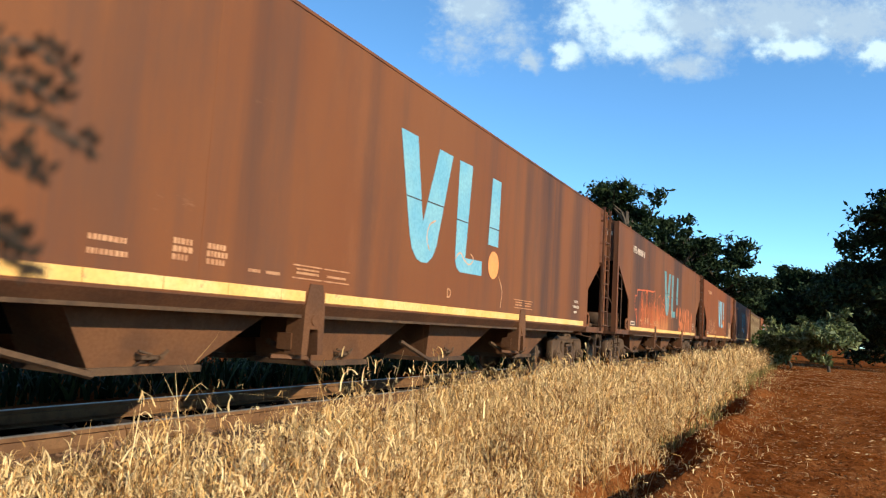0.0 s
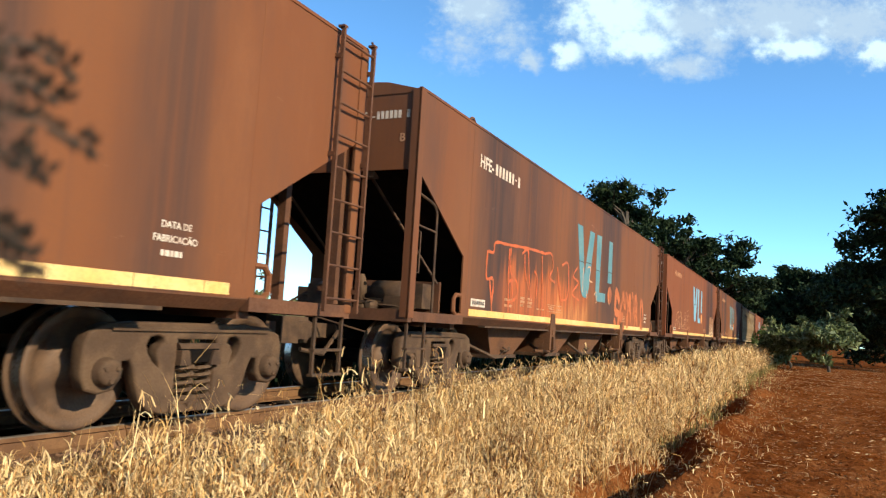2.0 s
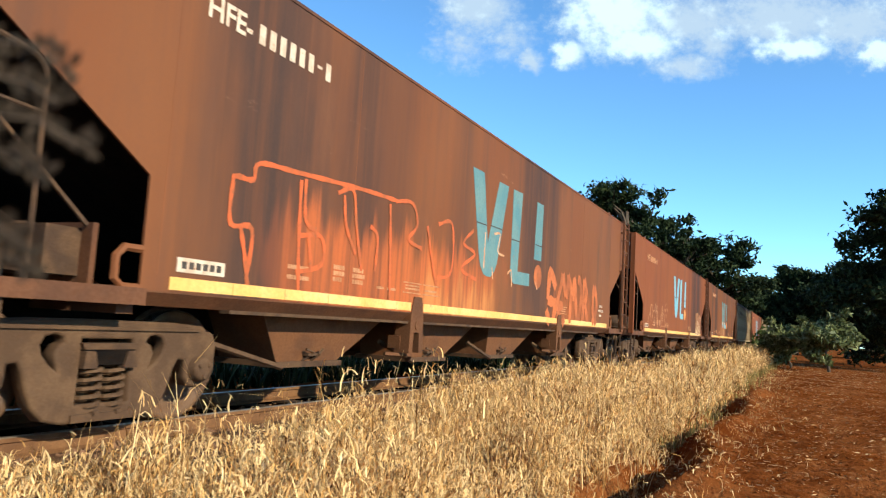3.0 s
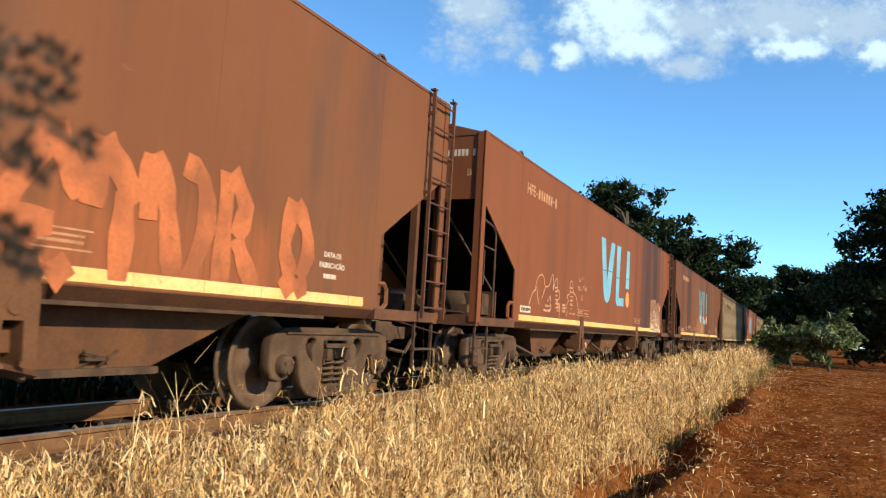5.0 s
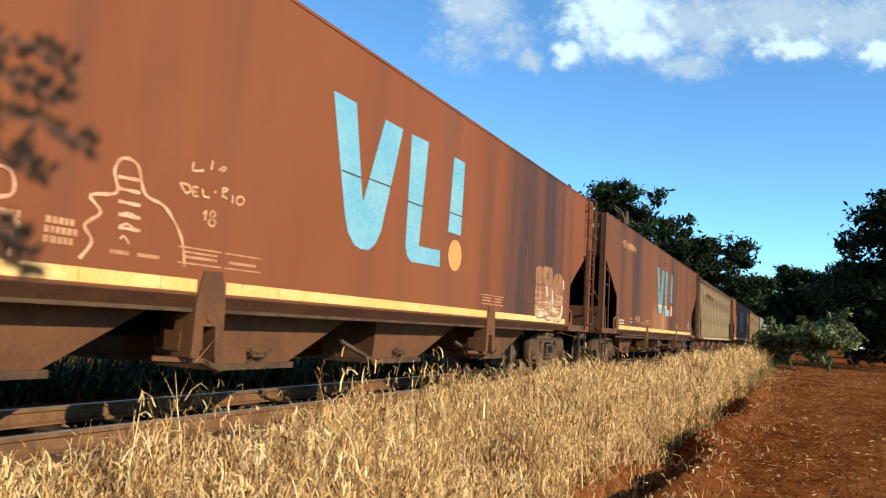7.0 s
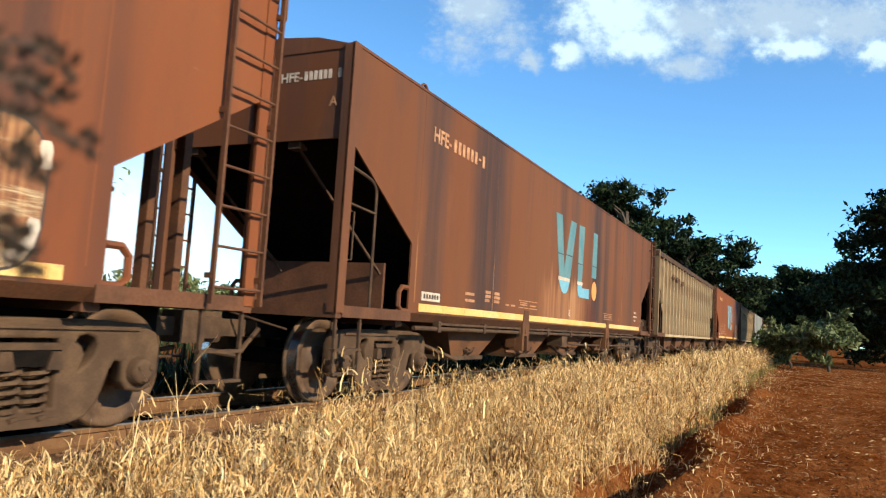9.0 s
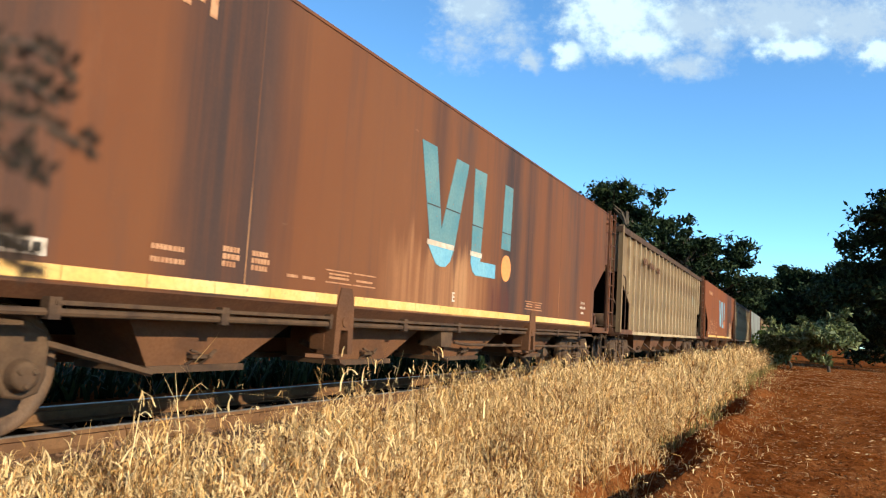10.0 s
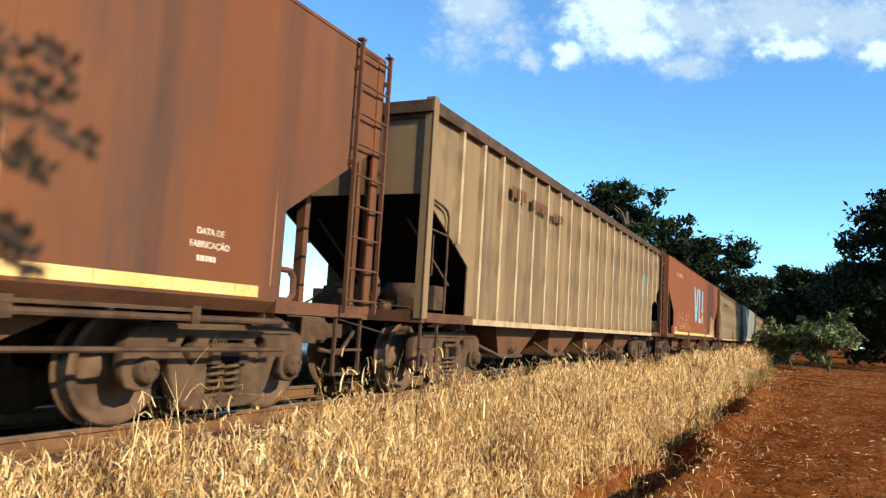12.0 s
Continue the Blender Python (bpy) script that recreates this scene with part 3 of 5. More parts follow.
def build_litter():
    n = 26000
    y = np.where(np.random.rand(n) < 0.15, -8 + 12 * np.random.rand(n), 4 + 60 * np.random.rand(n) ** 2)
    x = -1.9 + 8 * np.random.rand(n) ** 1.2
    a, s = np.random.rand(n) * 6.28, np.random.uniform(0.012, 0.05, n) * (1 + np.abs(y) / 60)
    z = ground_z(x, y) + 0.012
    u = np.stack([np.cos(a) * s, np.sin(a) * s, np.random.normal(0, 0.10, n) * s], -1)
    w = np.stack([-np.sin(a) * s * 0.16, np.cos(a) * s * 0.16, np.random.normal(0, 0.06, n) * s], -1)
    p = np.stack([x, y, z], -1)
    v = np.stack([p - u, p + w, p + u, p - w], 1).reshape(-1, 3)
    tagged(flat("dry_litter", v, np.arange(4 * n).reshape(-1, 4), M["litter"]), "dry leaves and stalks scattered on red soil", "litter", kind="stuff")
    n = 5000
    y = 4 + 40 * np.random.rand(n) ** 2
    x = -1.7 + 7 * np.random.rand(n)
    stones(x, y, ground_z(x, y), 0.008, 0.04, "soil_clods", M["soil"], "small clods of red soil")


def tree(name, x, y, z, height, crown, low, seed, leaf, label, leaves=7000, size=0.2, lobes=9, squash=0.6, girth=0.035):
    """A trunk with limbs that end in clumps of leaves. crown: its radius; low: where the crown begins."""
    rnd, gen = random.Random(seed), np.random.RandomState(seed)
    t = thing(name, label, "bush" if name == "bush" else "tree", "", pose(x, y, z))
    bm = bmesh.new()
    tips = []
    top = height - crown * squash
    r0 = girth * height
    bend = Vector((rnd.uniform(-.06, .06), rnd.uniform(-.06, .06), 0)) * height
    spine = [Vector((0, 0, -0.3)), Vector((0, 0, low * 0.5)) + bend * 0.3, Vector((0, 0, low)) + bend, Vector((0, 0, top)) + bend * 1.4]
    tube(bm, spine, r0, 8, r0 * 0.35)
    for i in range(lobes):
        a = 2 * math.pi * (i + rnd.random() * 0.7) / lobes * 1.7
        rise = rnd.random()
        start = spine[2].lerp(spine[3], rise * 0.8)
        out = crown * (0.45 + 0.55 * rnd.random()) * math.sqrt(max(0.1, 1 - (rise - 0.35) ** 2))
        end = Vector((math.cos(a) * out, math.sin(a) * out, low + (height - low) * (0.15 + 0.78 * rise))) + bend
        mid = start.lerp(end, 0.5) + Vector((rnd.uniform(-.2, .2), rnd.uniform(-.2, .2), 0.12)) * crown * 0.5
        tube(bm, [start, mid, end], r0 * 0.38, 6, r0 * 0.08)
        tips.append((end, 1.0))
        for _ in range(3):
            e2 = end + Vector((rnd.gauss(0, .35), rnd.gauss(0, .35), rnd.gauss(0.05, .22))) * crown
            tube(bm, [mid.lerp(end, 0.6), end.lerp(e2, 0.6) + Vector((0, 0, .05 * crown)), e2], r0 * 0.13, 5, r0 * 0.04)
            tips.append((e2, 0.7))
    tips.append((spine[3] + Vector((0, 0, crown * squash * 0.6)), 0.9))
    bmesh.ops.recalc_face_normals(bm, faces=bm.faces)
    me = bpy.data.meshes.new("trunk")
    bm.to_mesh(me)
    bm.free()
    me.materials.append(None)
    part("trunk", me, M["bark"], t)
    # each clump is a few smaller sprays of leaves
    per = leaves // (len(tips) * 5)
    cen, rad = [], []
    for p, k in tips:
        for _ in range(5):
            cen.append(np.array(p) + gen.normal(0, 0.16, 3) * crown * k * np.array([1, 1, 0.7]))
            rad.append(crown * 0.13 * k * gen.uniform(0.6, 1.3))
    cen, rad = np.repeat(np.array(cen), per, 0), np.repeat(np.array(rad), per)
    n = len(cen)
    q = gen.normal(0, 1, (n, 3)) * rad[:, None] * np.array([1, 1, 0.65]) + cen
    u = gen.normal(0, 1, (n, 3))
    u /= np.linalg.norm(u, axis=1)[:, None]
    w = np.cross(u, gen.normal(0, 1, (n, 3)))
    w /= np.linalg.norm(w, axis=1)[:, None]
    s = (size * gen.uniform(0.6, 1.3, n))[:, None]
    nrm = np.cross(u, w) * s * 0.12
    v = np.stack([q - u * s, q + w * s * 0.4 + nrm, q + u * s, q - w * s * 0.4 + nrm], 1).reshape(-1, 3)
    me = bpy.data.meshes.new("crown")
    me.from_pydata(v.tolist(), [], np.arange(4 * n).reshape(-1, 4).tolist())
    me.materials.append(None)
    part("crown", me, leaf, t)
    return t


def build_plants():
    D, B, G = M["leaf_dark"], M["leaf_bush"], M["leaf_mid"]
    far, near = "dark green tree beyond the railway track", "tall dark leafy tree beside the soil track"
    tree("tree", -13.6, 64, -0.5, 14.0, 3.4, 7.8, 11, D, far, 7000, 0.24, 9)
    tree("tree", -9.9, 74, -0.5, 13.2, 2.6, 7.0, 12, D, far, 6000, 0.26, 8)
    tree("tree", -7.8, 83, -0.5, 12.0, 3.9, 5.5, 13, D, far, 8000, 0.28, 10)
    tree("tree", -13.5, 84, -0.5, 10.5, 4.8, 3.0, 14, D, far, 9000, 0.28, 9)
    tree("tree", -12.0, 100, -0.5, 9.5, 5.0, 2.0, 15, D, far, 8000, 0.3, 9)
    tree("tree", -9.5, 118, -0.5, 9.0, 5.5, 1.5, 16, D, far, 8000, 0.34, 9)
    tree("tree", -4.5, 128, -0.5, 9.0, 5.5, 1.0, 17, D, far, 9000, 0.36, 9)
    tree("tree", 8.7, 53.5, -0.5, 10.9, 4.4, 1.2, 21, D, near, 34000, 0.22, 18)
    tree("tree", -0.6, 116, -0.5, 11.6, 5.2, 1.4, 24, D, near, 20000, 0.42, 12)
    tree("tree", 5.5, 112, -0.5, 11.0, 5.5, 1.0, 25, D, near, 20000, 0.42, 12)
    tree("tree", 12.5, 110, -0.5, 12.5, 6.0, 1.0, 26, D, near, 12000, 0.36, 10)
    tree("bush", 1.45, 47, -0.5, 2.75, 1.35, 0.9, 31, B, "olive-green leafy bush at the end of the soil track", 8000, 0.19, 14, 0.5)
    tree("bush", -0.48, 50, -0.5, 2.4, 1.4, 0.3, 32, B, "olive-green leafy bush at the end of the soil track", 5000, 0.17, 10, 0.5)
    # the two bushes in D have tree shade in their leaf colour
    tree("bush", 6.0, 61, -0.5, 3.6, 2.6, 0.3, 34, D, "dark green bush, tree shade put into its leaf colour", 9000, 0.18, 12, 0.5)
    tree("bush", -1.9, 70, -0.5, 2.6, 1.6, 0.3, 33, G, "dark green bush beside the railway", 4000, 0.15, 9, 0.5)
    tree("bush", 8.0, 70, -0.5, 4.0, 3.2, 0.3, 35, D, "dark green bush, tree shade put into its leaf colour", 6000, 0.2, 10, 0.5)
    tree("tree", -14.0, 9.5, -0.5, 6.8, 2.6, 2.2, 41, G, "thin nearly bare tree beyond the railway track", 500, 0.08, 9, 0.6, 0.012)
    # hedge of bushes far beyond the track, seen between the wagons
    for i in range(15):
        k = random.Random(50 + i)
        tree("bush", -33 - k.uniform(0, 9), 8 + i * 2.6 + k.uniform(-1, 1), -0.5, k.uniform(2.2, 3.3), k.uniform(1.8, 2.4), 0.3, 60 + i, B,
             "sunlit green bush beyond the railway track", 3000, 0.2, 9, 0.6)


def build_twig():
    """The feathery sapling that stands close to the eye."""
    t = thing("sapling", "dark feathery-leaved sapling close by, growing from the soil", "sapling", "", pose(-0.66 * 0.56, 0.40 * 0.56, 0.953))
    rnd = random.Random(5)
    bm = bmesh.new()
    right, up = Vector((0.9, 0.43, 0.06)), Vector((0, 0, 1))
    stems = []
    for z, length, drop in ((0.07, 0.075, -0.035), (0.035, 0.07, -0.03), (0.0, 0.10, -0.035), (-0.03, 0.06, -0.03), (-0.10, 0.05, -0.02), (-0.125, 0.06, -0.015)):
        a = -right * 0.05 + up * z
        b = a + right * (0.05 + length * 0.5) + up * (drop * 0.3)
        c = a + right * (0.05 + length) + up * drop
        stems.append((a, b, c))
        tube(bm, [a, b, c], 0.0018, 5, 0.0008)
    tube(bm, [-right * 0.05 + up * 0.16, -right * 0.052 + up * 0.0, -right * 0.06 - up * 0.4, -right * 0.09 - up * 1.4, -right * 0.07 - up * 2.72], 0.003, 6, 0.012)
    for v in bm.verts:
        v.co *= 0.56
    me = bpy.data.meshes.new("stem")
    bm.to_mesh(me)
    bm.free()
    me.materials.append(None)
    part("stem", me, M["bark"], t)
    vs = []
    for a, b, c in stems:
        for i in range(24):
            k = 0.25 + 0.75 * i / 23
            p = a.lerp(b, k * 2) if k < 0.5 else b.lerp(c, k * 2 - 1)
            d = (right * rnd.uniform(0.2, 0.9) + up * rnd.choice((-1, 1)) * rnd.uniform(0.4, 1) + Vector((rnd.uniform(-.4, .4), rnd.uniform(-.4, .4), 0))).normalized()
            ln = rnd.uniform(0.012, 0.025)
            w = d.cross(Vector((0.8, -0.5, 0.1))).normalized() * 0.0042
            vs += [p, p + d * ln * 0.5 + w, p + d * ln, p + d * ln * 0.5 - w]
    me = bpy.data.meshes.new("leaves")
    me.from_pydata([tuple(v * 0.56) for v in vs], [], np.arange(len(vs)).reshape(-1, 4).tolist())
    me.materials.append(None)
    part("leaves", me, M["twig_leaf"], t)


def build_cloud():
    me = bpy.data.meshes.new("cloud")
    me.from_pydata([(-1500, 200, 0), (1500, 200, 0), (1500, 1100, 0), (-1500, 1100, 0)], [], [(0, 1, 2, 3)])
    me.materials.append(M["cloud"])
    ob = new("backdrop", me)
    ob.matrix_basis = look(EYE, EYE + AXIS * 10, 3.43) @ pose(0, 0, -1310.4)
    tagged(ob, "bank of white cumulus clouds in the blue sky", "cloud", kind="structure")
    # an upright glowing sheet paints the bright haze low in the sky
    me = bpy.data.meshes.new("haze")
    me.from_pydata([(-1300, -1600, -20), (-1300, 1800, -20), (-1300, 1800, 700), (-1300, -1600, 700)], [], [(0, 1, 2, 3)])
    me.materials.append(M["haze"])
    tagged(new("backdrop", me), "glowing sheet painted as white haze low over the horizon beyond the railway", "haze", kind="structure")


# ---------------------------------------------------------------- the train
PAINT = {}            # each wagon's own paint
HALF = 1.15            # half the wagon's width
PITCH = 16.83          # from coupler to coupler
FIRST = 7.98           # where the first wagon's middle stands at the start
AXLES = (-7.225, -5.575, 5.435, 7.085)
WHEEL = 0.42
END = 7.84


def side_outline(top=3.43):
    return [(-END, 2.55), (-6.47, 1.70), (-6.47, 0.96), (6.47, 0.96), (6.47, 1.70), (END, 2.55), (END, top), (-END, top)]


def running_gear(w):
    """Bogies and wheelsets, the same under all the wagons."""
    def side_frame():
        """A cast plate with rounded windows: one outline and its holes, filled and thickened."""
        half = [(0.0, 0.735), (0.55, 0.73), (0.84, 0.71), (0.95, 0.66), (0.985, 0.58), (0.985, 0.40), (0.95, 0.31), (0.86, 0.28), (0.75, 0.30), (0.71, 0.36), (0.70, 0.49), (0.62, 0.50), (0.575, 0.43), (0.545, 0.33), (0.50, 0.22), (0.42, 0.14), (0.30, 0.11), (0.0, 0.11)]
        rings = [half + [(-y, z) for y, z in half[-2:0:-1]], [(-0.215, 0.645), (0.215, 0.645), (0.225, 0.19), (-0.225, 0.19)]]
        comma = [(0.295, 0.60), (0.33, 0.655), (0.40, 0.672), (0.47, 0.65), (0.505, 0.59), (0.485, 0.52), (0.43, 0.455), (0.36, 0.405), (0.325, 0.40), (0.355, 0.47), (0.375, 0.53), (0.345, 0.575)]
        rings += [comma, [(-y, z) for y, z in comma]]
        cu = bpy.data.curves.new("side_frame", "CURVE")
        cu.dimensions, cu.fill_mode, cu.extrude, cu.bevel_depth, cu.bevel_resolution = "2D", "BOTH", 0.04, 0.018, 1
        for ring in rings:
            sp = cu.splines.new("POLY")
            sp.points.add(len(ring) - 1)
            sp.use_cyclic_u = True
            for p, (y, z) in zip(sp.points, ring):
                p.co = (y, z, 0, 1)
        tmp = new("side_frame", cu)
        me = bpy.data.meshes.new_from_object(tmp.evaluated_get(bpy.context.evaluated_depsgraph_get()))
        bpy.data.objects.remove(tmp)
        me.transform(Matrix.Translation((0.785, 0, 0)) @ Euler((radians(90), 0, radians(90))).to_matrix().to_4x4())
        me.materials.clear()
        me.materials.append(None)
        MESHES["side_frame"] = me
        return me

    if "side_frame" not in MESHES:
        side_frame()

    def frame_rib(bm):
        box(bm, 0.83, 0.865, -0.80, 0.80, 0.685, 0.71)
        box(bm, 0.70, 0.86, -0.24, 0.24, 0.10, 0.15)

    def bearing(bm):
        lathe(bm, [(0.70, 0.10), (0.86, 0.10), (0.88, 0.085), (0.91, 0.085), (0.915, 0.05)], 16)
        for i in range(3):
            a = 2 * math.pi * i / 3 + 0.5
            lathe(bm, [(0.90, 0.018), (0.93, 0.018)], 6, (0, 0.055 * math.cos(a), 0.055 * math.sin(a)))

    def spring(bm):
        tube(bm, [(0.075 * math.cos(a), 0.075 * math.sin(a), 0.15 + 0.30 * i / 60) for i, a in enumerate(np.linspace(0, 2 * math.pi * 5.5, 61))], 0.017, 5)

    def bolster(bm):
        box(bm, -0.87, 0.87, -0.20, 0.20, 0.46, 0.56)
        box(bm, -0.42, 0.42, -0.18, 0.18, 0.40, 0.62)
        lathe(bm, [(-0.2, 0.18), (0.2, 0.18)], 12, (0, 0, 0.64))

    def wedge(bm):
        prism(bm, [(-0.2, 0.56), (0.2, 0.56), (0.22, 0.60), (-0.22, 0.60)], 0.80, 0.875)
        prism(bm, [(-0.21, 0.44), (-0.1, 0.44), (-0.13, 0.55), (-0.2, 0.55)], 0.80, 0.89)
        prism(bm, [(0.21, 0.44), (0.1, 0.44), (0.13, 0.55), (0.2, 0.55)], 0.80, 0.89)

    def brake_beam(bm):
        tube(bm, [(-0.62, 0.45, 0.36), (0, 0.36, 0.34), (0.62, 0.45, 0.36)], 0.03, 6)
        for k in (-1, 1):
            prism(bm, [(0.42, 0.26), (0.47, 0.22), (0.50, 0.5), (0.45, 0.52)], k * 0.535 - 0.04, k * 0.535 + 0.04)

    for by in (-6.40, 6.26):
        b = part("bogie", shape("bolster", bolster, 0.01), M["shade_grime"], w, "cast bolster between the side frames", pose(0, by, 0))
        for turn in (0, 180):
            spin = pose(0, 0, 0, 0, 0, turn)
            f = part("side_frame", MESHES["side_frame"], M["cast"], b, "dusty brown cast side frame", spin)
            part("spring_seat", shape("frame_rib", frame_rib, 0.006), M["cast"], b, "", spin)
            part("wedge", shape("wedge", wedge, 0.006), M["dusty"], b, "", spin)
            for sy in (-0.09, 0.09):
                part("spring", shape("spring", spring), M["cast"], b, "steel coil spring", spin @ pose(0.79, sy, 0))
            for sy in (-0.825, 0.825):
                part("bearing", shape("bearing", bearing), M["cast"], b, "round axle bearing cap", spin @ pose(0, sy, 0.41))
            part("brake_beam", shape("brake_beam", brake_beam), M["shade_grime"], b, "", spin)

    def axle(bm):
        lathe(bm, [(-0.75, 0.06), (-0.62, 0.07), (-0.6, 0.085), (0.6, 0.085), (0.62, 0.07), (0.75, 0.06)], 12)

    def wheel(bm):
        lathe(bm, [(0.455, 0.30), (0.455, 0.44), (0.47, WHEEL + 0.028), (0.485, WHEEL + 0.022), (0.495, WHEEL - 0.001), (0.60, WHEEL - 0.008), (0.605, 0.40), (0.60, 0.345), (0.555, 0.33),
                   (0.53, 0.24), (0.55, 0.15), (0.62, 0.13), (0.63, 0.08)], 40)

    def tread(bm):
        n = 40
        prof = [(0.498, WHEEL + 0.002), (0.594, WHEEL - 0.004)]
        rings = [[bm.verts.new((x, r * math.cos(6.28318 * j / n), r * math.sin(6.28318 * j / n))) for j in range(n)] for x, r in prof]
        for j in range(n):
            bm.faces.new((rings[0][j], rings[1][j], rings[1][(j + 1) % n], rings[0][(j + 1) % n])).smooth = True

    sets = []
    for y in AXLES:
        s = part("wheelset", shape("axle", axle), M["shade_grime"], w, "", pose(0, y, WHEEL))
        for turn in (0, 180):
            part("wheel", shape("wheel", wheel), M["wheel"], s, "dusty steel wheel with a worn bright rim", pose(0, 0, 0, 0, 0, turn))
            part("tread", shape("tread", tread), M["tread"], s, "polished running surface", pose(0, 0, 0, 0, 0, turn))
        sets.append(s)
    return sets


def under_gear(w):
    """Couplers, centre sill and the hopper pockets with their gate gear."""
    def sill(bm):
        box(bm, -0.22, 0.22, -7.8, 7.8, 0.62, 0.86)
        box(bm, -0.30, 0.30, -7.0, -5.6, 0.66, 0.72), box(bm, -0.30, 0.30, 5.6, 7.0, 0.66, 0.72)
    part("centre_sill", shape("centre_sill", sill), M["shade_grime"], w)

    def coupler(bm):
        box(bm, -0.09, 0.09, -8.15, -7.6, 0.62, 0.78)
        prism_y(bm, [(-0.16, 0.56), (0.06, 0.56), (0.10, 0.66), (0.06, 0.84), (-0.16, 0.84)], -8.42, -8.12)
        box(bm, 0.06, 0.15, -8.40, -8.2, 0.60, 0.80)
        tube(bm, [(0.25, -7.8, 0.7), (0.27, -8.1, 0.45), (0.2, -8.42, 0.5)], 0.025, 6)
        tube(bm, [(-0.12, -7.75, 0.95), (-0.1, -8.1, 0.9), (0.7, -7.95, 0.72)], 0.012, 5)
    for turn in (0, 180):
        part("coupler", shape("coupler", coupler, 0.01), M["dusty"], w, "dusty knuckle coupler with air hose", pose(0, 0, 0, 0, 0, turn))

    for i, (t0, t1, b0, b1) in enumerate(((-4.93, -2.83, -4.64, -3.70), (-2.20, -0.28, -2.22, -1.30), (0.20, 2.35, 0.15, 1.18), (2.98, 5.08, 2.98, 3.96))):
        mid = (b0 + b1) / 2
        for k in (-1, 1):
            def pocket(bm):
                top = [bm.verts.new((x, y, 0.99)) for x, y in ((k * 0.89, t0 - 0.06), (k * 0.89, t1 + 0.16), (k * 0.1, t1), (k * 0.1, t0))]
                bot = [bm.verts.new((x, y, 0.44)) for x, y in ((k * 0.84, b0), (k * 0.84, b1), (k * 0.2, b1), (k * 0.2, b0))]
                bm.faces.new(top), bm.faces.new(bot[::-1])
                for j in range(4):
                    bm.faces.new((top[j], bot[j], bot[(j + 1) % 4], top[(j + 1) % 4]))

            def gate(bm):
                box(bm, min(k * 0.88, k * 0.15), max(k * 0.88, k * 0.15), b0 - 0.03, b1 + 0.03, 0.39, 0.44)

            def latch(bm):
                tube(bm, [(k * 0.84, mid - 0.10, 0.44), (k * 0.92, mid - 0.03, 0.53), (k * 0.90, mid - 0.12, 0.55)], 0.014, 5)
                tube(bm, [(k * 0.84, mid + 0.04, 0.44), (k * 0.92, mid + 0.06, 0.51), (k * 0.90, mid + 0.14, 0.55)], 0.014, 5)
                box(bm, min(k * 0.82, k * 0.91), max(k * 0.82, k * 0.91), mid - 0.10, mid + 0.10, 0.49, 0.515)

            def strut(bm):
                tube(bm, [(k * 0.75, t0 - 0.55, 0.62), (k * 0.92, b0 - 0.02, 0.40)], 0.028, 5)
            p = part("hopper_pocket", shape("pocket%d%d" % (i, k), pocket), M["pocket"], w, "sloping discharge pocket")
            part("gate", shape("gate%d%d" % (i, k), gate), M["dusty"], p, "sliding discharge gate")
            part("gate_latch", shape("latch%d%d" % (i, k), latch), M["dusty"], p, "rusty gate latch")
            part("strut", shape("strut%d%d" % (i, k), strut), M["dusty"], p)


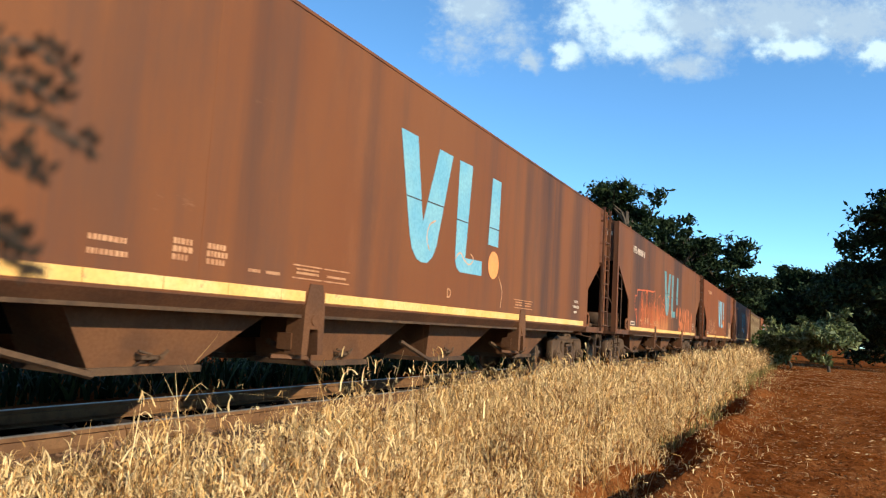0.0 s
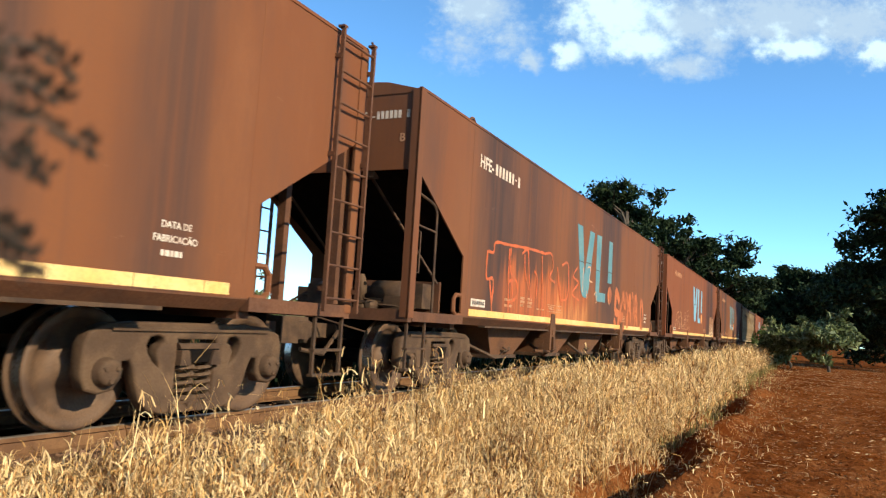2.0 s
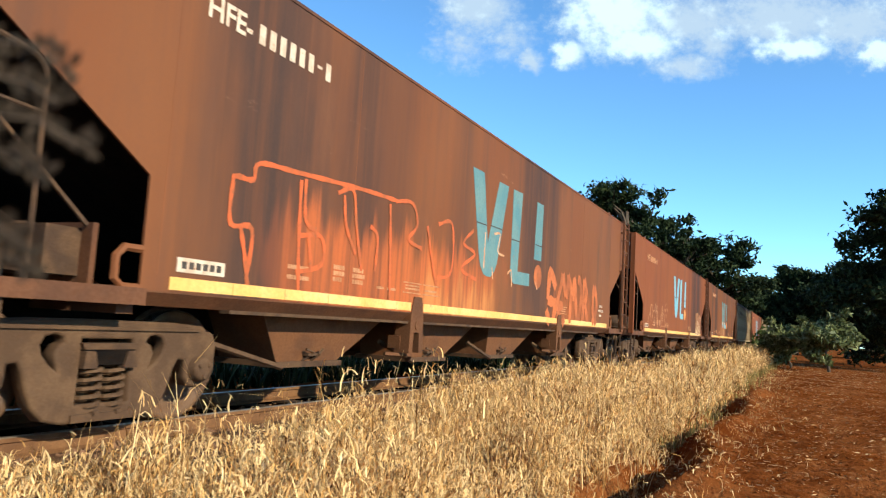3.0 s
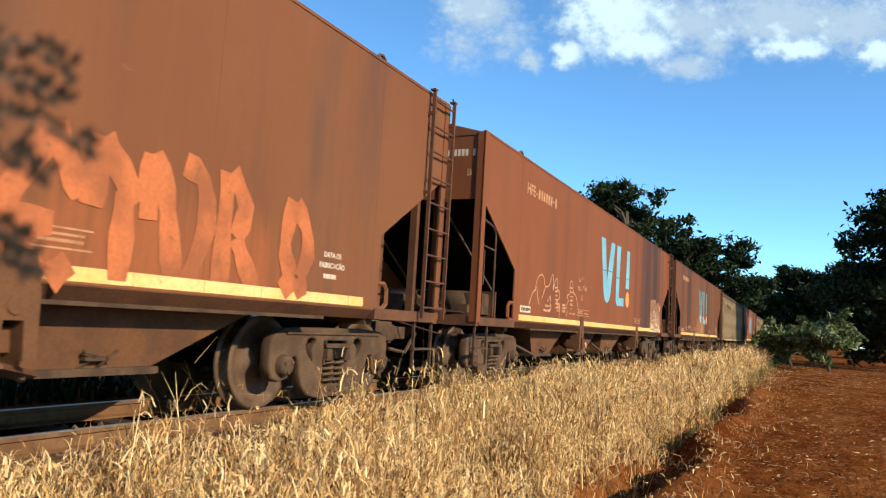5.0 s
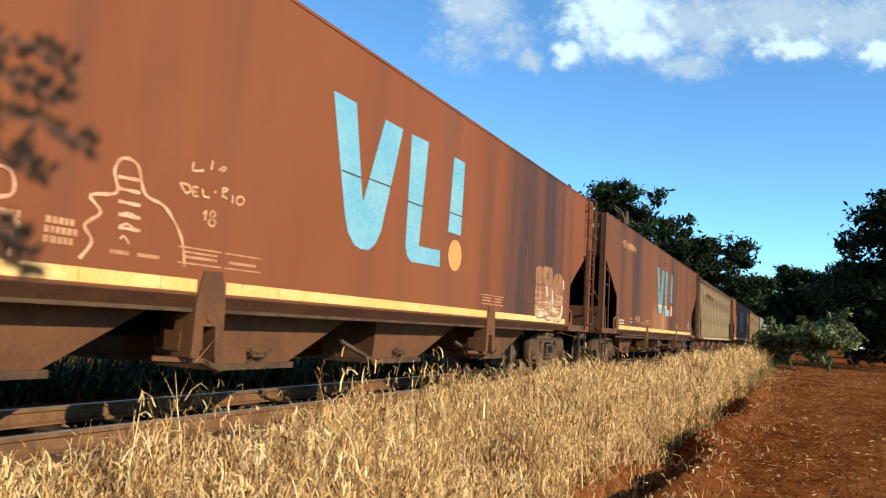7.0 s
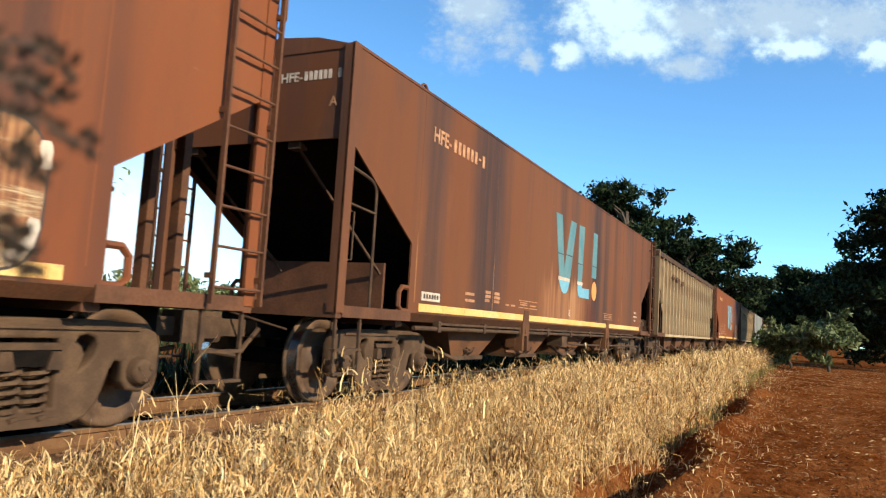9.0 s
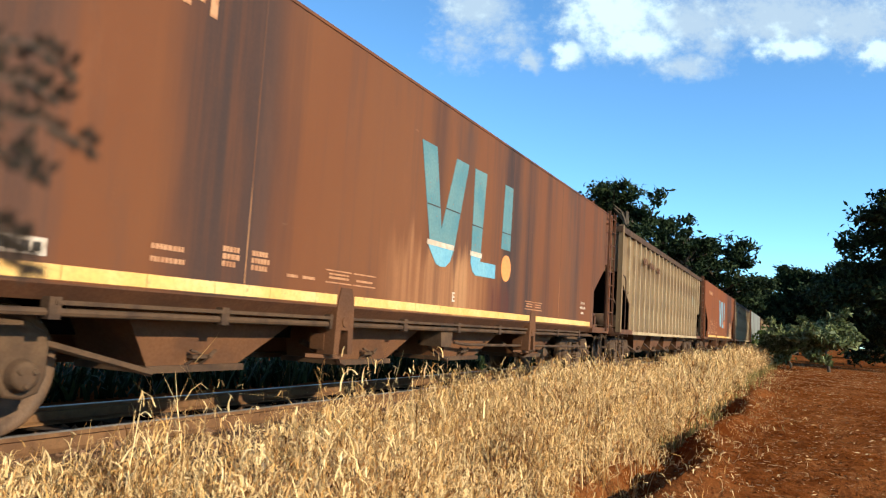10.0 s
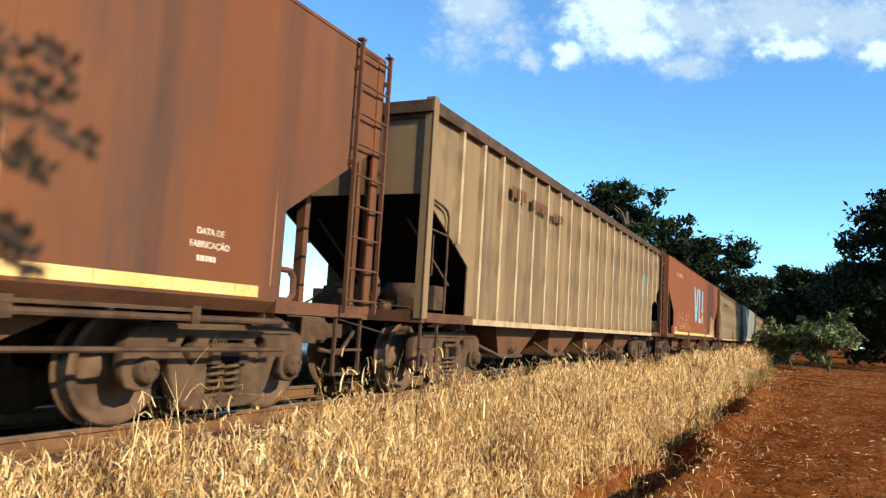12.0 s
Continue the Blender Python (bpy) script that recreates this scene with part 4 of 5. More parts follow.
def end_gear(w, side, plain=False):
    """One end of a wagon: platform, posts, brake gear; side -1 or 1. The other end is the same, turned."""
    spin = pose(0, 0, 0, 0, 0, 0 if side < 0 else 180)

    for k in (-1, 1):
        rail_x = k * (HALF - 0.03)
        part("side_rail", shape("side_rail%d" % k, lambda bm: box(bm, rail_x - 0.04, rail_x + 0.04, -END + 0.09, -6.42, 0.86, 0.97), 0.006), M["frame"], w, "", spin)
    part("end_sill", shape("end_sill", lambda bm: box(bm, -HALF, HALF, -END, -END + 0.09, 0.85, 0.98), 0.006), M["frame"], w, "brown steel end sill", spin)
    part("platform", shape("deck", lambda bm: box(bm, -0.7, 0.7, -END + 0.09, -6.55, 0.87, 0.90)), M["frame"], w, "brown steel end platform", spin)
    part("cross_beam", shape("cross_beam", lambda bm: box(bm, -1.05, 1.05, -6.55, -6.42, 0.80, 0.98), 0.006), M["frame"], w, "", spin)

    def post(bm):
        box(bm, HALF - 0.10, HALF, -END - 0.012, -END + 0.05, 0.90, 3.44)
        box(bm, HALF - 0.015, HALF + 0.012, -END - 0.012, -END + 0.11, 0.90, 3.44)
    for turn in (0, 1):
        # the two corner posts of this end
        part("corner_post", shape("post_%d" % turn, lambda bm: mirrored(bm, post, turn), 0.005), PAINT[w.name], w, "", spin)

    def inner(bm):
        box(bm, -0.05, 0.05, -END - 0.035, -END + 0.045, 0.90, 3.52)
    for k in (0.16,) if side < 0 else (-0.30, 0.06):
        part("end_post", shape("inner_post", inner, 0.005), M["frame"], w, "upright end stanchion", spin @ pose(k, 0, 0))

    def rail(bm, k):
        x = k * (HALF - 0.02)
        pts = [(x, -7.72, 2.28), (x, -7.45, 2.24)] + [(x, a, b) for a, b in arc(-7.38, 2.08, 0.14, 80, 0, 5)] + [(x, -7.24, 0.96)]
        tube(bm, pts, 0.016, 6)
        tube(bm, [(x, -7.74, 1.93), (x, -7.24, 1.90)], 0.014, 5)
        tube(bm, [(x, -7.70, 1.86), (x, -7.62, 1.86), (x, -7.62, 1.40), (x, -7.70, 1.40)], 0.010, 5)
    for k in (1,):
        part("handrail", shape("handrail%d" % k, lambda bm: rail(bm, k)), M["dusty"], w, "bent tube handrail at the end opening", spin)

    def brace(bm):
        tube(bm, [(0, -7.75, 2.50), (0.42, -6.72, 1.34)], 0.018, 5)
        box(bm, -0.07, 0.07, -7.80, -7.68, 2.46, 2.53)
    for k in (-0.8, 0.50) if side < 0 else ():
        part("brace", shape("end_brace", brace), M["dusty"], w, "thin diagonal end brace", spin @ pose(k, 0, 0))

    if side < 0 and not plain:
        def cylinder(bm):
            lathe(bm, [(-0.75, 0.10), (-0.72, 0.14), (-0.1, 0.14), (-0.07, 0.10), (0.1, 0.10), (0.1, 0.17), (0.5, 0.17), (0.55, 0.1)], 14, (0.05, -6.85, 1.18))
        part("brake_cylinder", shape("brake_cylinder", cylinder), M["dusty"], w, "dusty brake cylinder on the platform", spin)
        for i, (a, b, c) in enumerate((((0.5, 0.85), (-6.95, -6.62), (1.02, 1.32)), ((-0.8, -0.55), (-7.2, -6.95), (0.90, 1.22)), ((-0.5, -0.2), (-7.4, -7.15), (0.90, 1.25)), ((0.55, 0.8), (-7.35, -7.15), (0.90, 1.14)))):
            part("valve_box", shape("valve%d" % i, lambda bm: box(bm, *a, *b, *c), 0.03), M["dusty"], w, "", spin)
        rnd = random.Random(8)
        for j in range(12):
            x, y, z = rnd.uniform(-0.25, 0.45), rnd.uniform(-7.5, -6.95), rnd.uniform(0.98, 1.34)
            r, h, lie = rnd.uniform(0.03, 0.07), rnd.uniform(0.06, 0.16), rnd.choice((0, 0, 90, 90, 35))

            def valve(bm):
                lathe(bm, [(-h, r * 0.6), (-h * 0.7, r), (h * 0.5, r), (h * 0.6, r * 0.5), (h, r * 0.5)], 10)
                box(bm, -0.02, 0.02, -0.02, 0.02, 0.90 - z, 0.0) if lie == 0 else None
            part("valve", shape("platform_valve%d" % j, valve), M["cast"] if j % 3 else M["shade_grime"], w, "small dusty brake valve", spin @ pose(x, y, z, 0, lie, rnd.choice((0, 90))))
        for j in range(6):
            def pipe(bm):
                y = -7.45 + j * 0.14
                tube(bm, [(-0.8 + 0.1 * j, y, 0.98), (-0.6 + 0.15 * j, y + 0.1, 1.12 + 0.03 * (j % 3)), (0.2 + 0.13 * j, y + 0.05, 1.05), (0.82, y + 0.12, 1.02 + 0.06 * (j % 2))], 0.016, 5)
            part("brake_pipe", shape("pipe%d" % j, pipe), M["dusty"], w, "", spin)

    if side > 0:
        def stand_post(bm):
            box(bm, -0.04, 0.04, -7.60, -7.52, 0.90, 2.20)

        def gear_box(bm):
            box(bm, -0.12, 0.10, -7.66, -7.48, 1.40, 1.72)
            box(bm, -0.45, 0.20, -7.58, -7.53, 1.78, 1.82)

        def hand_wheel(bm):
            ring = [(0.85 + 0.27 * math.cos(a), -7.72, 1.75 + 0.27 * math.sin(a)) for a in [2 * math.pi * i / 20 for i in range(21)]]
            tube(bm, ring, 0.016, 5)
            for a in (0.4, 2.5, 4.6):
                tube(bm, [(0.85, -7.70, 1.75), (0.85 + 0.26 * math.cos(a), -7.72, 1.75 + 0.26 * math.sin(a))], 0.011, 5)
        stand = part("brake_stand", shape("stand_post", stand_post, 0.005), M["frame"], w, "short upright brake stand", spin @ pose(0.62, 0, 0))
        part("gear_box", shape("gear_box", gear_box, 0.02), M["dusty"], stand, "dusty brake gear box")
        part("hand_wheel", shape("hand_wheel", hand_wheel), M["dusty"], w, "round brake hand wheel", spin)

    upright = shape("step_upright", lambda bm: box(bm, -0.014, 0.014, -0.014, 0.014, 0.33, 0.87), 0.003)
    tread = shape("step_tread", lambda bm: box(bm, -0.03, 0.03, -7.80, -7.34, -0.011, 0.011), 0.003)
    for k in (-1, 1):
        x = k * (HALF - 0.04)
        step = part("step", upright, M["dusty"], w, "hanging steel step", spin @ pose(x, -7.78, 0))
        part("upright", upright, M["dusty"], step, "", pose(0, 0.42, 0))
        for z in (0.34, 0.56):
            part("tread", tread, M["dusty"], step, "", pose(0, 7.78, z))


def mirrored(bm, build, on):
    build(bm)
    if on:
        for v in bm.verts:
            v.co.x = -v.co.x


def ladder(w, k, y0, y1, top):
    """An upright ladder on the side k (-1, 1), between y0 and y1."""
    x = k * (HALF + 0.07)

    def stile(bm, y):
        box(bm, x - 0.022, x + 0.018, y - 0.012, y + 0.012, 0.90, top)
        box(bm, x - 0.05, x + 0.02, y - 0.03, y + 0.03, top, top + 0.02)
        for z in (1.1, 2.3, 3.2):
            box(bm, min(x, x - 0.07 * k), max(x, x - 0.07 * k), y - 0.015, y + 0.015, z - 0.02, z + 0.02)
    first = part("ladder", shape("stile_a_%d_%.2f" % (k, y0), lambda bm: stile(bm, y0)), M["frame"], w, "rust-brown steel ladder")
    part("stile", shape("stile_b_%d_%.2f" % (k, y1), lambda bm: stile(bm, y1)), M["frame"], first)
    rung = shape("rung_%d" % k, lambda bm: tube(bm, [(0, -0.26, 0), (0, 0.26, 0)], 0.012, 6))
    for i in range(9):
        part("rung", rung, M["frame"], first, "", pose(x, (y0 + y1) / 2, 1.02 + i * 0.292))

    def grab(bm):
        tube(bm, [(x - 0.03, y1, top - 0.35), (x - 0.03, y1 + 0.07 * (1 if y1 > y0 else -1), top - 0.25), (x - 0.03, y1 + 0.07 * (1 if y1 > y0 else -1), top - 0.02), (x - 0.03, y1, top + 0.06)], 0.012, 5)
    part("grab_iron", shape("grab_%d_%.2f" % (k, y0), grab), M["frame"], first)


def stripes(w):
    for a, b in ((-6.23, -2.80), (-2.51, 2.54), (2.84, 6.20)):
        for k in (-1, 1):
            def strip(bm):
                y = a
                while y < b - 0.01:
                    e = min(b, y + 0.62)
                    box(bm, min(k * HALF, k * (HALF + 0.006)), max(k * HALF, k * (HALF + 0.006)), y, e - 0.006, 0.975, 1.062)
                    y = e
            part("reflective_stripe", shape("stripe%d%.2f" % (k, a), strip), M["yellow"], w, "faded yellow reflective stripe")


def brackets(w):
    for y in (-2.655, 2.69):
        for k in (-1, 1):
            def bracket(bm):
                x0, x1 = k * 0.98, k * (HALF + 0.012)
                half = [(0.09, 1.13), (0.12, 1.02), (0.145, 0.90), (0.155, 0.52), (0.075, 0.52), (0.06, 0.74)]
                prism(bm, [(y + a, b) for a, b in half] + [(y - a, b) for a, b in half[::-1]], min(x0, x1), max(x0, x1))
                lathe(bm, [(-0.012, 0.05), (0.012, 0.05)], 12, (x1, y, 0.82))
                box(bm, min(k * 0.9, k * 1.05), max(k * 0.9, k * 1.05), y - 0.16, y + 0.16, 0.56, 0.70)
                tube(bm, [(k * 0.95, y - 0.3, 0.50), (k * 1.1, y, 0.49), (k * 0.9, y + 0.34, 0.42)], 0.025, 5)
            part("side_bracket", shape("bracket%d%.2f" % (k, y), bracket, 0.004), M["pocket"], w, "pressed steel side bracket")


LOGO = [[(-1.35, 2.88), (-0.97, 2.88), (-0.74, 1.96), (-0.72, 1.52), (-0.84, 1.545), (-0.96, 1.65), (-1.03, 1.80)],
        [(-0.42, 2.87), (-0.05, 2.87), (-0.37, 1.73), (-0.46, 1.60), (-0.58, 1.525), (-0.72, 1.52), (-0.74, 1.96)],
        [(0.15, 2.87), (0.55, 2.88), (0.46, 1.69), (0.32, 1.50), (0.22, 1.545), (0.16, 1.65)],
        [(0.46, 1.69), (1.0, 1.70), (1.01, 1.51), (0.32, 1.50)],
        [(1.24, 2.87), (1.56, 2.87), (1.55, 1.95), (1.19, 1.95)]]


def plate(pts, x0, x1):
    def build(bm):
        prism(bm, pts, x0, x1)
    return build


def logo(w, material, dot, dy=0.0):
    """The painted mark, drawn as plain strokes and a dot."""
    for i, pts in enumerate(LOGO):
        part("painted_stroke", shape("mark%d" % i, plate(pts, HALF, HALF + 0.004)), material, w, "faded light-blue painted stroke", pose(0, dy, 0))
    for i, (y0, y1, z) in enumerate(((-1.15, -0.79, 2.19), (-0.66, -0.23, 2.21), (0.14, 0.51, 2.13), (1.2, 1.56, 2.18))):
        part("seam", shape("mark_seam%d" % i, lambda bm: box(bm, HALF, HALF + 0.007, y0 + 0.01, y1 - 0.01, z, z + 0.014)), M["seam"], w, "", pose(0, dy, 0))
    part("painted_dot", shape("mark_dot", plate(arc(1.42, 1.69, 0.188, 0, 345, 23), HALF, HALF + 0.004)), dot, w, "orange painted dot", pose(0, dy, 0))


def lettering(w, text, y, z, height, material, name="lettering", m=None, slant=0.0):
    """Painted words on the side, in the built-in font."""
    cu = bpy.data.curves.new("words", "FONT")
    cu.body, cu.size, cu.extrude, cu.offset = text, height * 1.45, 0.001, height * 0.03
    tmp = new("words", cu)
    me = bpy.data.meshes.new_from_object(tmp.evaluated_get(bpy.context.evaluated_depsgraph_get()))
    bpy.data.objects.remove(tmp)
    me.materials.clear()
    me.materials.append(None)
    place = m if m is not None else Matrix.Translation((HALF + 0.004, y, z)) @ Euler((radians(90), 0, radians(90))).to_matrix().to_4x4()
    return part(name, me, material, w, "", place)


def bars(w, rows, material, key, name="stencil_bar"):
    """Unreadable small writing: one part of plain bars; rows: (y0, y1, z0, z1)."""
    def build(bm):
        rnd = random.Random(len(rows) * 7 + 1)
        for y0, y1, z0, z1 in rows:
            y = y0
            while y < y1 - 0.01:
                e = min(y1, y + rnd.uniform(0.5, 1.0) * (z1 - z0))
                box(bm, HALF, HALF + 0.004, y, e, z0, z1)
                y = e + (z1 - z0) * 0.28
    part(name, shape(key, build), material, w, "small worn stencilled marks")["kind"] = "stuff"


def outline_box(y0, y1, z0, z1, t=0.018):
    return [(y0, y1, z0, z0 + t), (y0, y1, z1 - t, z1)]


def strokes(w, lines, width, material, key, label, curve=5, proud=0.0045):
    """Sprayed or chalked lines on the side, each a thin ribbon through the points (y, z)."""
    for n, line in enumerate(lines):
        def build(bm):
            pts = smooth_line(line, curve)
            prev, x = None, HALF + proud + 0.0003 * (n % 12)
            for i, p in enumerate(pts):
                d = (pts[min(i + 1, len(pts) - 1)] - pts[max(i - 1, 0)]).normalized()
                s = Vector((-d.y, d.x)) * width * 0.5 * (1 + 0.2 * math.sin(i * 1.7 + p.x * 5))
                pair = [bm.verts.new((x, q.x, q.y)) for q in (p - s, p + s)]
                if prev:
                    bm.faces.new((prev[0], pair[0], pair[1], prev[1]))
                prev = pair
        part("graffiti", shape("%s%d" % (key, n), build), material, w, label)


def smooth_line(pts, n=5):
    pts = [Vector(p) for p in pts]
    out = []
    for i in range(len(pts) - 1):
        a, b, c, d = pts[max(i - 1, 0)], pts[i], pts[i + 1], pts[min(i + 2, len(pts) - 1)]
        for j in range(n):
            t = j / n
            out.append(0.5 * (2 * b + (c - a) * t + (2 * a - 5 * b + 4 * c - d) * t * t + (3 * b - a - 3 * c + d) * t ** 3))
    return out + [pts[-1]]


def common_marks(w, dated):
    bars(w, [(-4.98, -4.70, 1.235, 1.27), (-4.98, -4.68, 1.15, 1.185), (-4.32, -4.14, 1.29, 1.33), (-4.32, -4.14, 1.235, 1.275), (-4.32, -4.17, 1.18, 1.22),
             (-4.0, -3.80, 1.29, 1.33), (-4.0, -3.79, 1.235, 1.275), (-4.0, -3.81, 1.18, 1.22), (-3.55, -3.40, 1.165, 1.19), (-3.34, -3.16, 1.165, 1.19)], M["pale"], "stencils_a")
    bars(w, outline_box(-3.0, -2.58, 1.16, 1.28, 0.012) + outline_box(-2.55, -2.14, 1.16, 1.28, 0.012) + [(-2.95, -2.62, 1.20, 1.22), (-2.5, -2.2, 1.20, 1.22), (-2.95, -2.62, 1.235, 1.25)], M["pale"], "stencils_b")
    bars(w, outline_box(2.31, 2.70, 1.15, 1.28, 0.012) + outline_box(2.73, 3.14, 1.15, 1.28, 0.012) + [(2.36, 2.66, 1.19, 1.21), (2.78, 3.08, 1.19, 1.21), (2.36, 2.66, 1.23, 1.245), (2.78, 3.08, 1.23, 1.245)], M["pale"], "stencils_c")
    if not dated:
        return
    lettering(w, "DATA DE", 5.50, 1.385, 0.045, M["white"])
    lettering(w, "FABRICAÇÃO", 5.44, 1.29, 0.045, M["white"])
    bars(w, [(5.52, 5.72, 1.195, 1.235)], M["white"], "stencils_d")


def end_writing(w, letter):
    """The code on the end panel, whose digits are plain bars."""
    at = Matrix.Translation((0.30, -END + 0.006, 3.12)) @ Euler((radians(90), 0, 0)).to_matrix().to_4x4()
    lettering(w, "HFE-", 0, 0, 0.09, M["white"], "end_lettering", at)

    def digits(bm):
        for i in range(8):
            if i != 6:
                box(bm, 0.585 + i * 0.056, 0.622 + i * 0.056, -END + 0.006, -END + 0.010, 3.12, 3.21)
    part("stencil_bar", shape("end_digits", digits), M["white"], w, "small worn stencilled marks")["kind"] = "stuff"
    at = Matrix.Translation((0.90, -END + 0.006, 2.85)) @ Euler((radians(90), 0, 0)).to_matrix().to_4x4()
    lettering(w, letter, 0, 0, 0.09, M["pale"], "end_lettering", at)


def side_code(w, y, z, material, key):
    lettering(w, "HFE-", y, z + 0.01, 0.165, material, "side_lettering")

    def digits(bm):
        # plain bars in the place of the digits
        for i in range(8):
            a = y + 0.56 + i * 0.128
            if i == 6:
                box(bm, HALF, HALF + 0.004, a, a + 0.07, z + 0.08, z + 0.105)
            else:
                box(bm, HALF, HALF + 0.004, a, a + 0.072, z + 0.01, z + 0.165)
    part("stencil_bar", shape(key, digits), material, w, "painted code marks")["kind"] = "stuff"


def hopper_wagon(index, hull, label, plain=False, dated=True):
    """plain: a bare front platform with a tall plate; dated: with the date of its making on the side."""
    w = thing("hopper_wagon", label, "wagon", "wagons of the train", pose(TRACK, FIRST + PITCH * index, 0))
    PAINT[w.name] = hull
    for k in (-1, 1):
        part("side_sheet", shape("side%d" % k, plate(side_outline(), min(k * HALF, k * (HALF - 0.02)), max(k * HALF, k * (HALF - 0.02))), 0.004), hull, w, "smooth rust-brown side sheet")
        part("top_edge", shape("top%d" % k, lambda bm: box(bm, k * HALF - 0.03, k * HALF + 0.008, -END, END, 3.425, 3.455)), hull, w)
        part("side_sill", shape("sill%d" % k, lambda bm: prism_y(bm, [(k * (HALF - 0.004), 0.968), (k * (HALF - 0.004), 0.95), (k * (HALF - 0.10), 0.86), (k * (HALF - 0.17), 0.86), (k * (HALF - 0.17), 0.968)], -6.47, 6.47)), M["frame"], w, "angled lower side sill")
        part("sill_lip", shape("lip%d" % k, lambda bm: box(bm, k * (HALF - 0.07) - 0.05, k * (HALF - 0.07) + 0.05, -5.6, 5.6, 0.835, 0.862)), M["dusty"], w)
    part("roof", shape("roof", lambda bm: prism_y(bm, [(-HALF + 0.02, 3.43), (-0.72, 3.54), (-0.3, 3.58), (0.3, 3.58), (0.72, 3.54), (HALF - 0.02, 3.43), (HALF - 0.02, 3.40), (-HALF + 0.02, 3.40)], -END, END)), hull, w, "shallow arched roof")
    part("roof_hatch", shape("hatch", lambda bm: box(bm, -0.30, 0.30, -6.9, 6.9, 3.575, 3.60), 0.02), M["frame"], w, "long loading hatch on the roof")
    for k in (-1, 1):
        part("end_panel", shape("endp%d" % k, lambda bm: (box(bm, -HALF + 0.02, HALF - 0.02, k * (END - 0.02) - 0.01, k * (END - 0.02) + 0.01, 2.53, 3.40),
                                                        box(bm, -0.7, 0.7, k * (END - 0.02) - 0.01, k * (END - 0.02) + 0.01, 3.40, 3.53))), hull, w, "flat upper end panel")
        # the end opening's black shade is in this sheet's colour
        part("slope_sheet", shape("slope%d" % k, lambda bm: prism(bm, [(k * 7.78, 2.57), (k * 7.74, 2.52), (k * 4.9, 1.04), (k * 4.9, 1.10)], -HALF + 0.02, HALF - 0.02)), M["shade_grime"], w, "dark sloping end sheet, its shade put into the colour")
        if k < 0:
            part("cross_wall", shape("cross%d" % plain, lambda bm: box(bm, -0.95, 0.95, -6.70, -6.66, 0.90, 1.46 if plain else 1.36)), M["frame"], w, "low brown plate behind the platform")
        end_gear(w, k, plain)
        for s in (-1, 1):
            part("lifting_loop", shape("loop%d%d" % (k, s), lambda bm: tube(bm, [(s * (HALF - 0.05), k * 6.32 + a, b) for a, b in arc(0, 3.44, 0.085, -10, 190, 8)], 0.018, 6)), M["frame"], w, "steel lifting loop")
        eye_hole(w, k, hull)
    for y in (-6.34, -4.06, 4.06, 6.34):
        part("weld_seam", shape("weld_seam", lambda bm: box(bm, HALF - 0.01, HALF + 0.001, -0.006, 0.006, 1.07, 3.40)), hull, w, "", pose(0, y, 0))
    ladder(w, 1, 7.32, 7.84, 3.46)
    ladder(w, -1, -7.32, -7.84, 3.46)
    stripes(w)
    brackets(w)
    under_gear(w)
    sets = running_gear(w)
    end_writing(w, "A" if plain else "B")
    common_marks(w, dated)
    part("maker_plate", shape("maker_plate", lambda bm: (box(bm, HALF, HALF + 0.008, -6.18, -5.72, 1.10, 1.20)), 0.003), M["white"], w, "small pale maker's plate")
    part("maker_bar", shape("maker_bar", lambda bm: [box(bm, HALF + 0.008, HALF + 0.010, -6.14 + 0.067 * i, -6.095 + 0.067 * i, 1.125, 1.175) for i in range(6)]), M["seam"], w, "dark raised marks")
    return w, sets


def side_pipe(w):
    """A long brake rod with clamps, a hanging box and a lower rod under one wagon's side."""
    x = HALF - 0.06
    rod = part("brake_rod", shape("side_rod", lambda bm: tube(bm, [(x, -6.2, 0.79), (x, 6.6, 0.79)], 0.026, 8)), M["dusty"], w, "long dusty pipe under the side sill")
    for i in range(9):
        part("clamp", shape("rod_clamp", lambda bm: box(bm, x - 0.04, x + 0.035, -0.04, 0.04, 0.75, 0.88), 0.006), M["dusty"], rod, "", pose(0, -5.6 + i * 1.4, 0))
    part("hanging_box", shape("hang_box", lambda bm: prism(bm, [(-0.18, 0.86), (0.18, 0.86), (0.14, 0.58), (-0.14, 0.58)], x - 0.30, x - 0.02), 0.01), M["cast"], w, "pale bracket plate hanging under the side", pose(0, -0.25, 0))
    part("lower_rod", shape("low_rod", lambda bm: tube(bm, [(x - 0.08, 0.1, 0.63), (x - 0.08, 0.5, 0.60), (x - 0.05, 6.7, 0.56)], 0.02, 6)), M["dusty"], w, "thin lower brake rod")


def eye_hole(w, k, hull):
    for s in (-1, 1):
        pts = [(k * y, z) for y, z in ((6.47, 0.97), (6.60, 0.97), (6.66, 1.02), (6.66, 1.16), (6.60, 1.22), (6.47, 1.22))]
        part("tow_eye", shape("tow%d%d" % (k, s), lambda bm: tube(bm, [(s * (HALF - 0.02), a, b) for a, b in pts], 0.028, 6)), hull, w, "rounded towing eye")


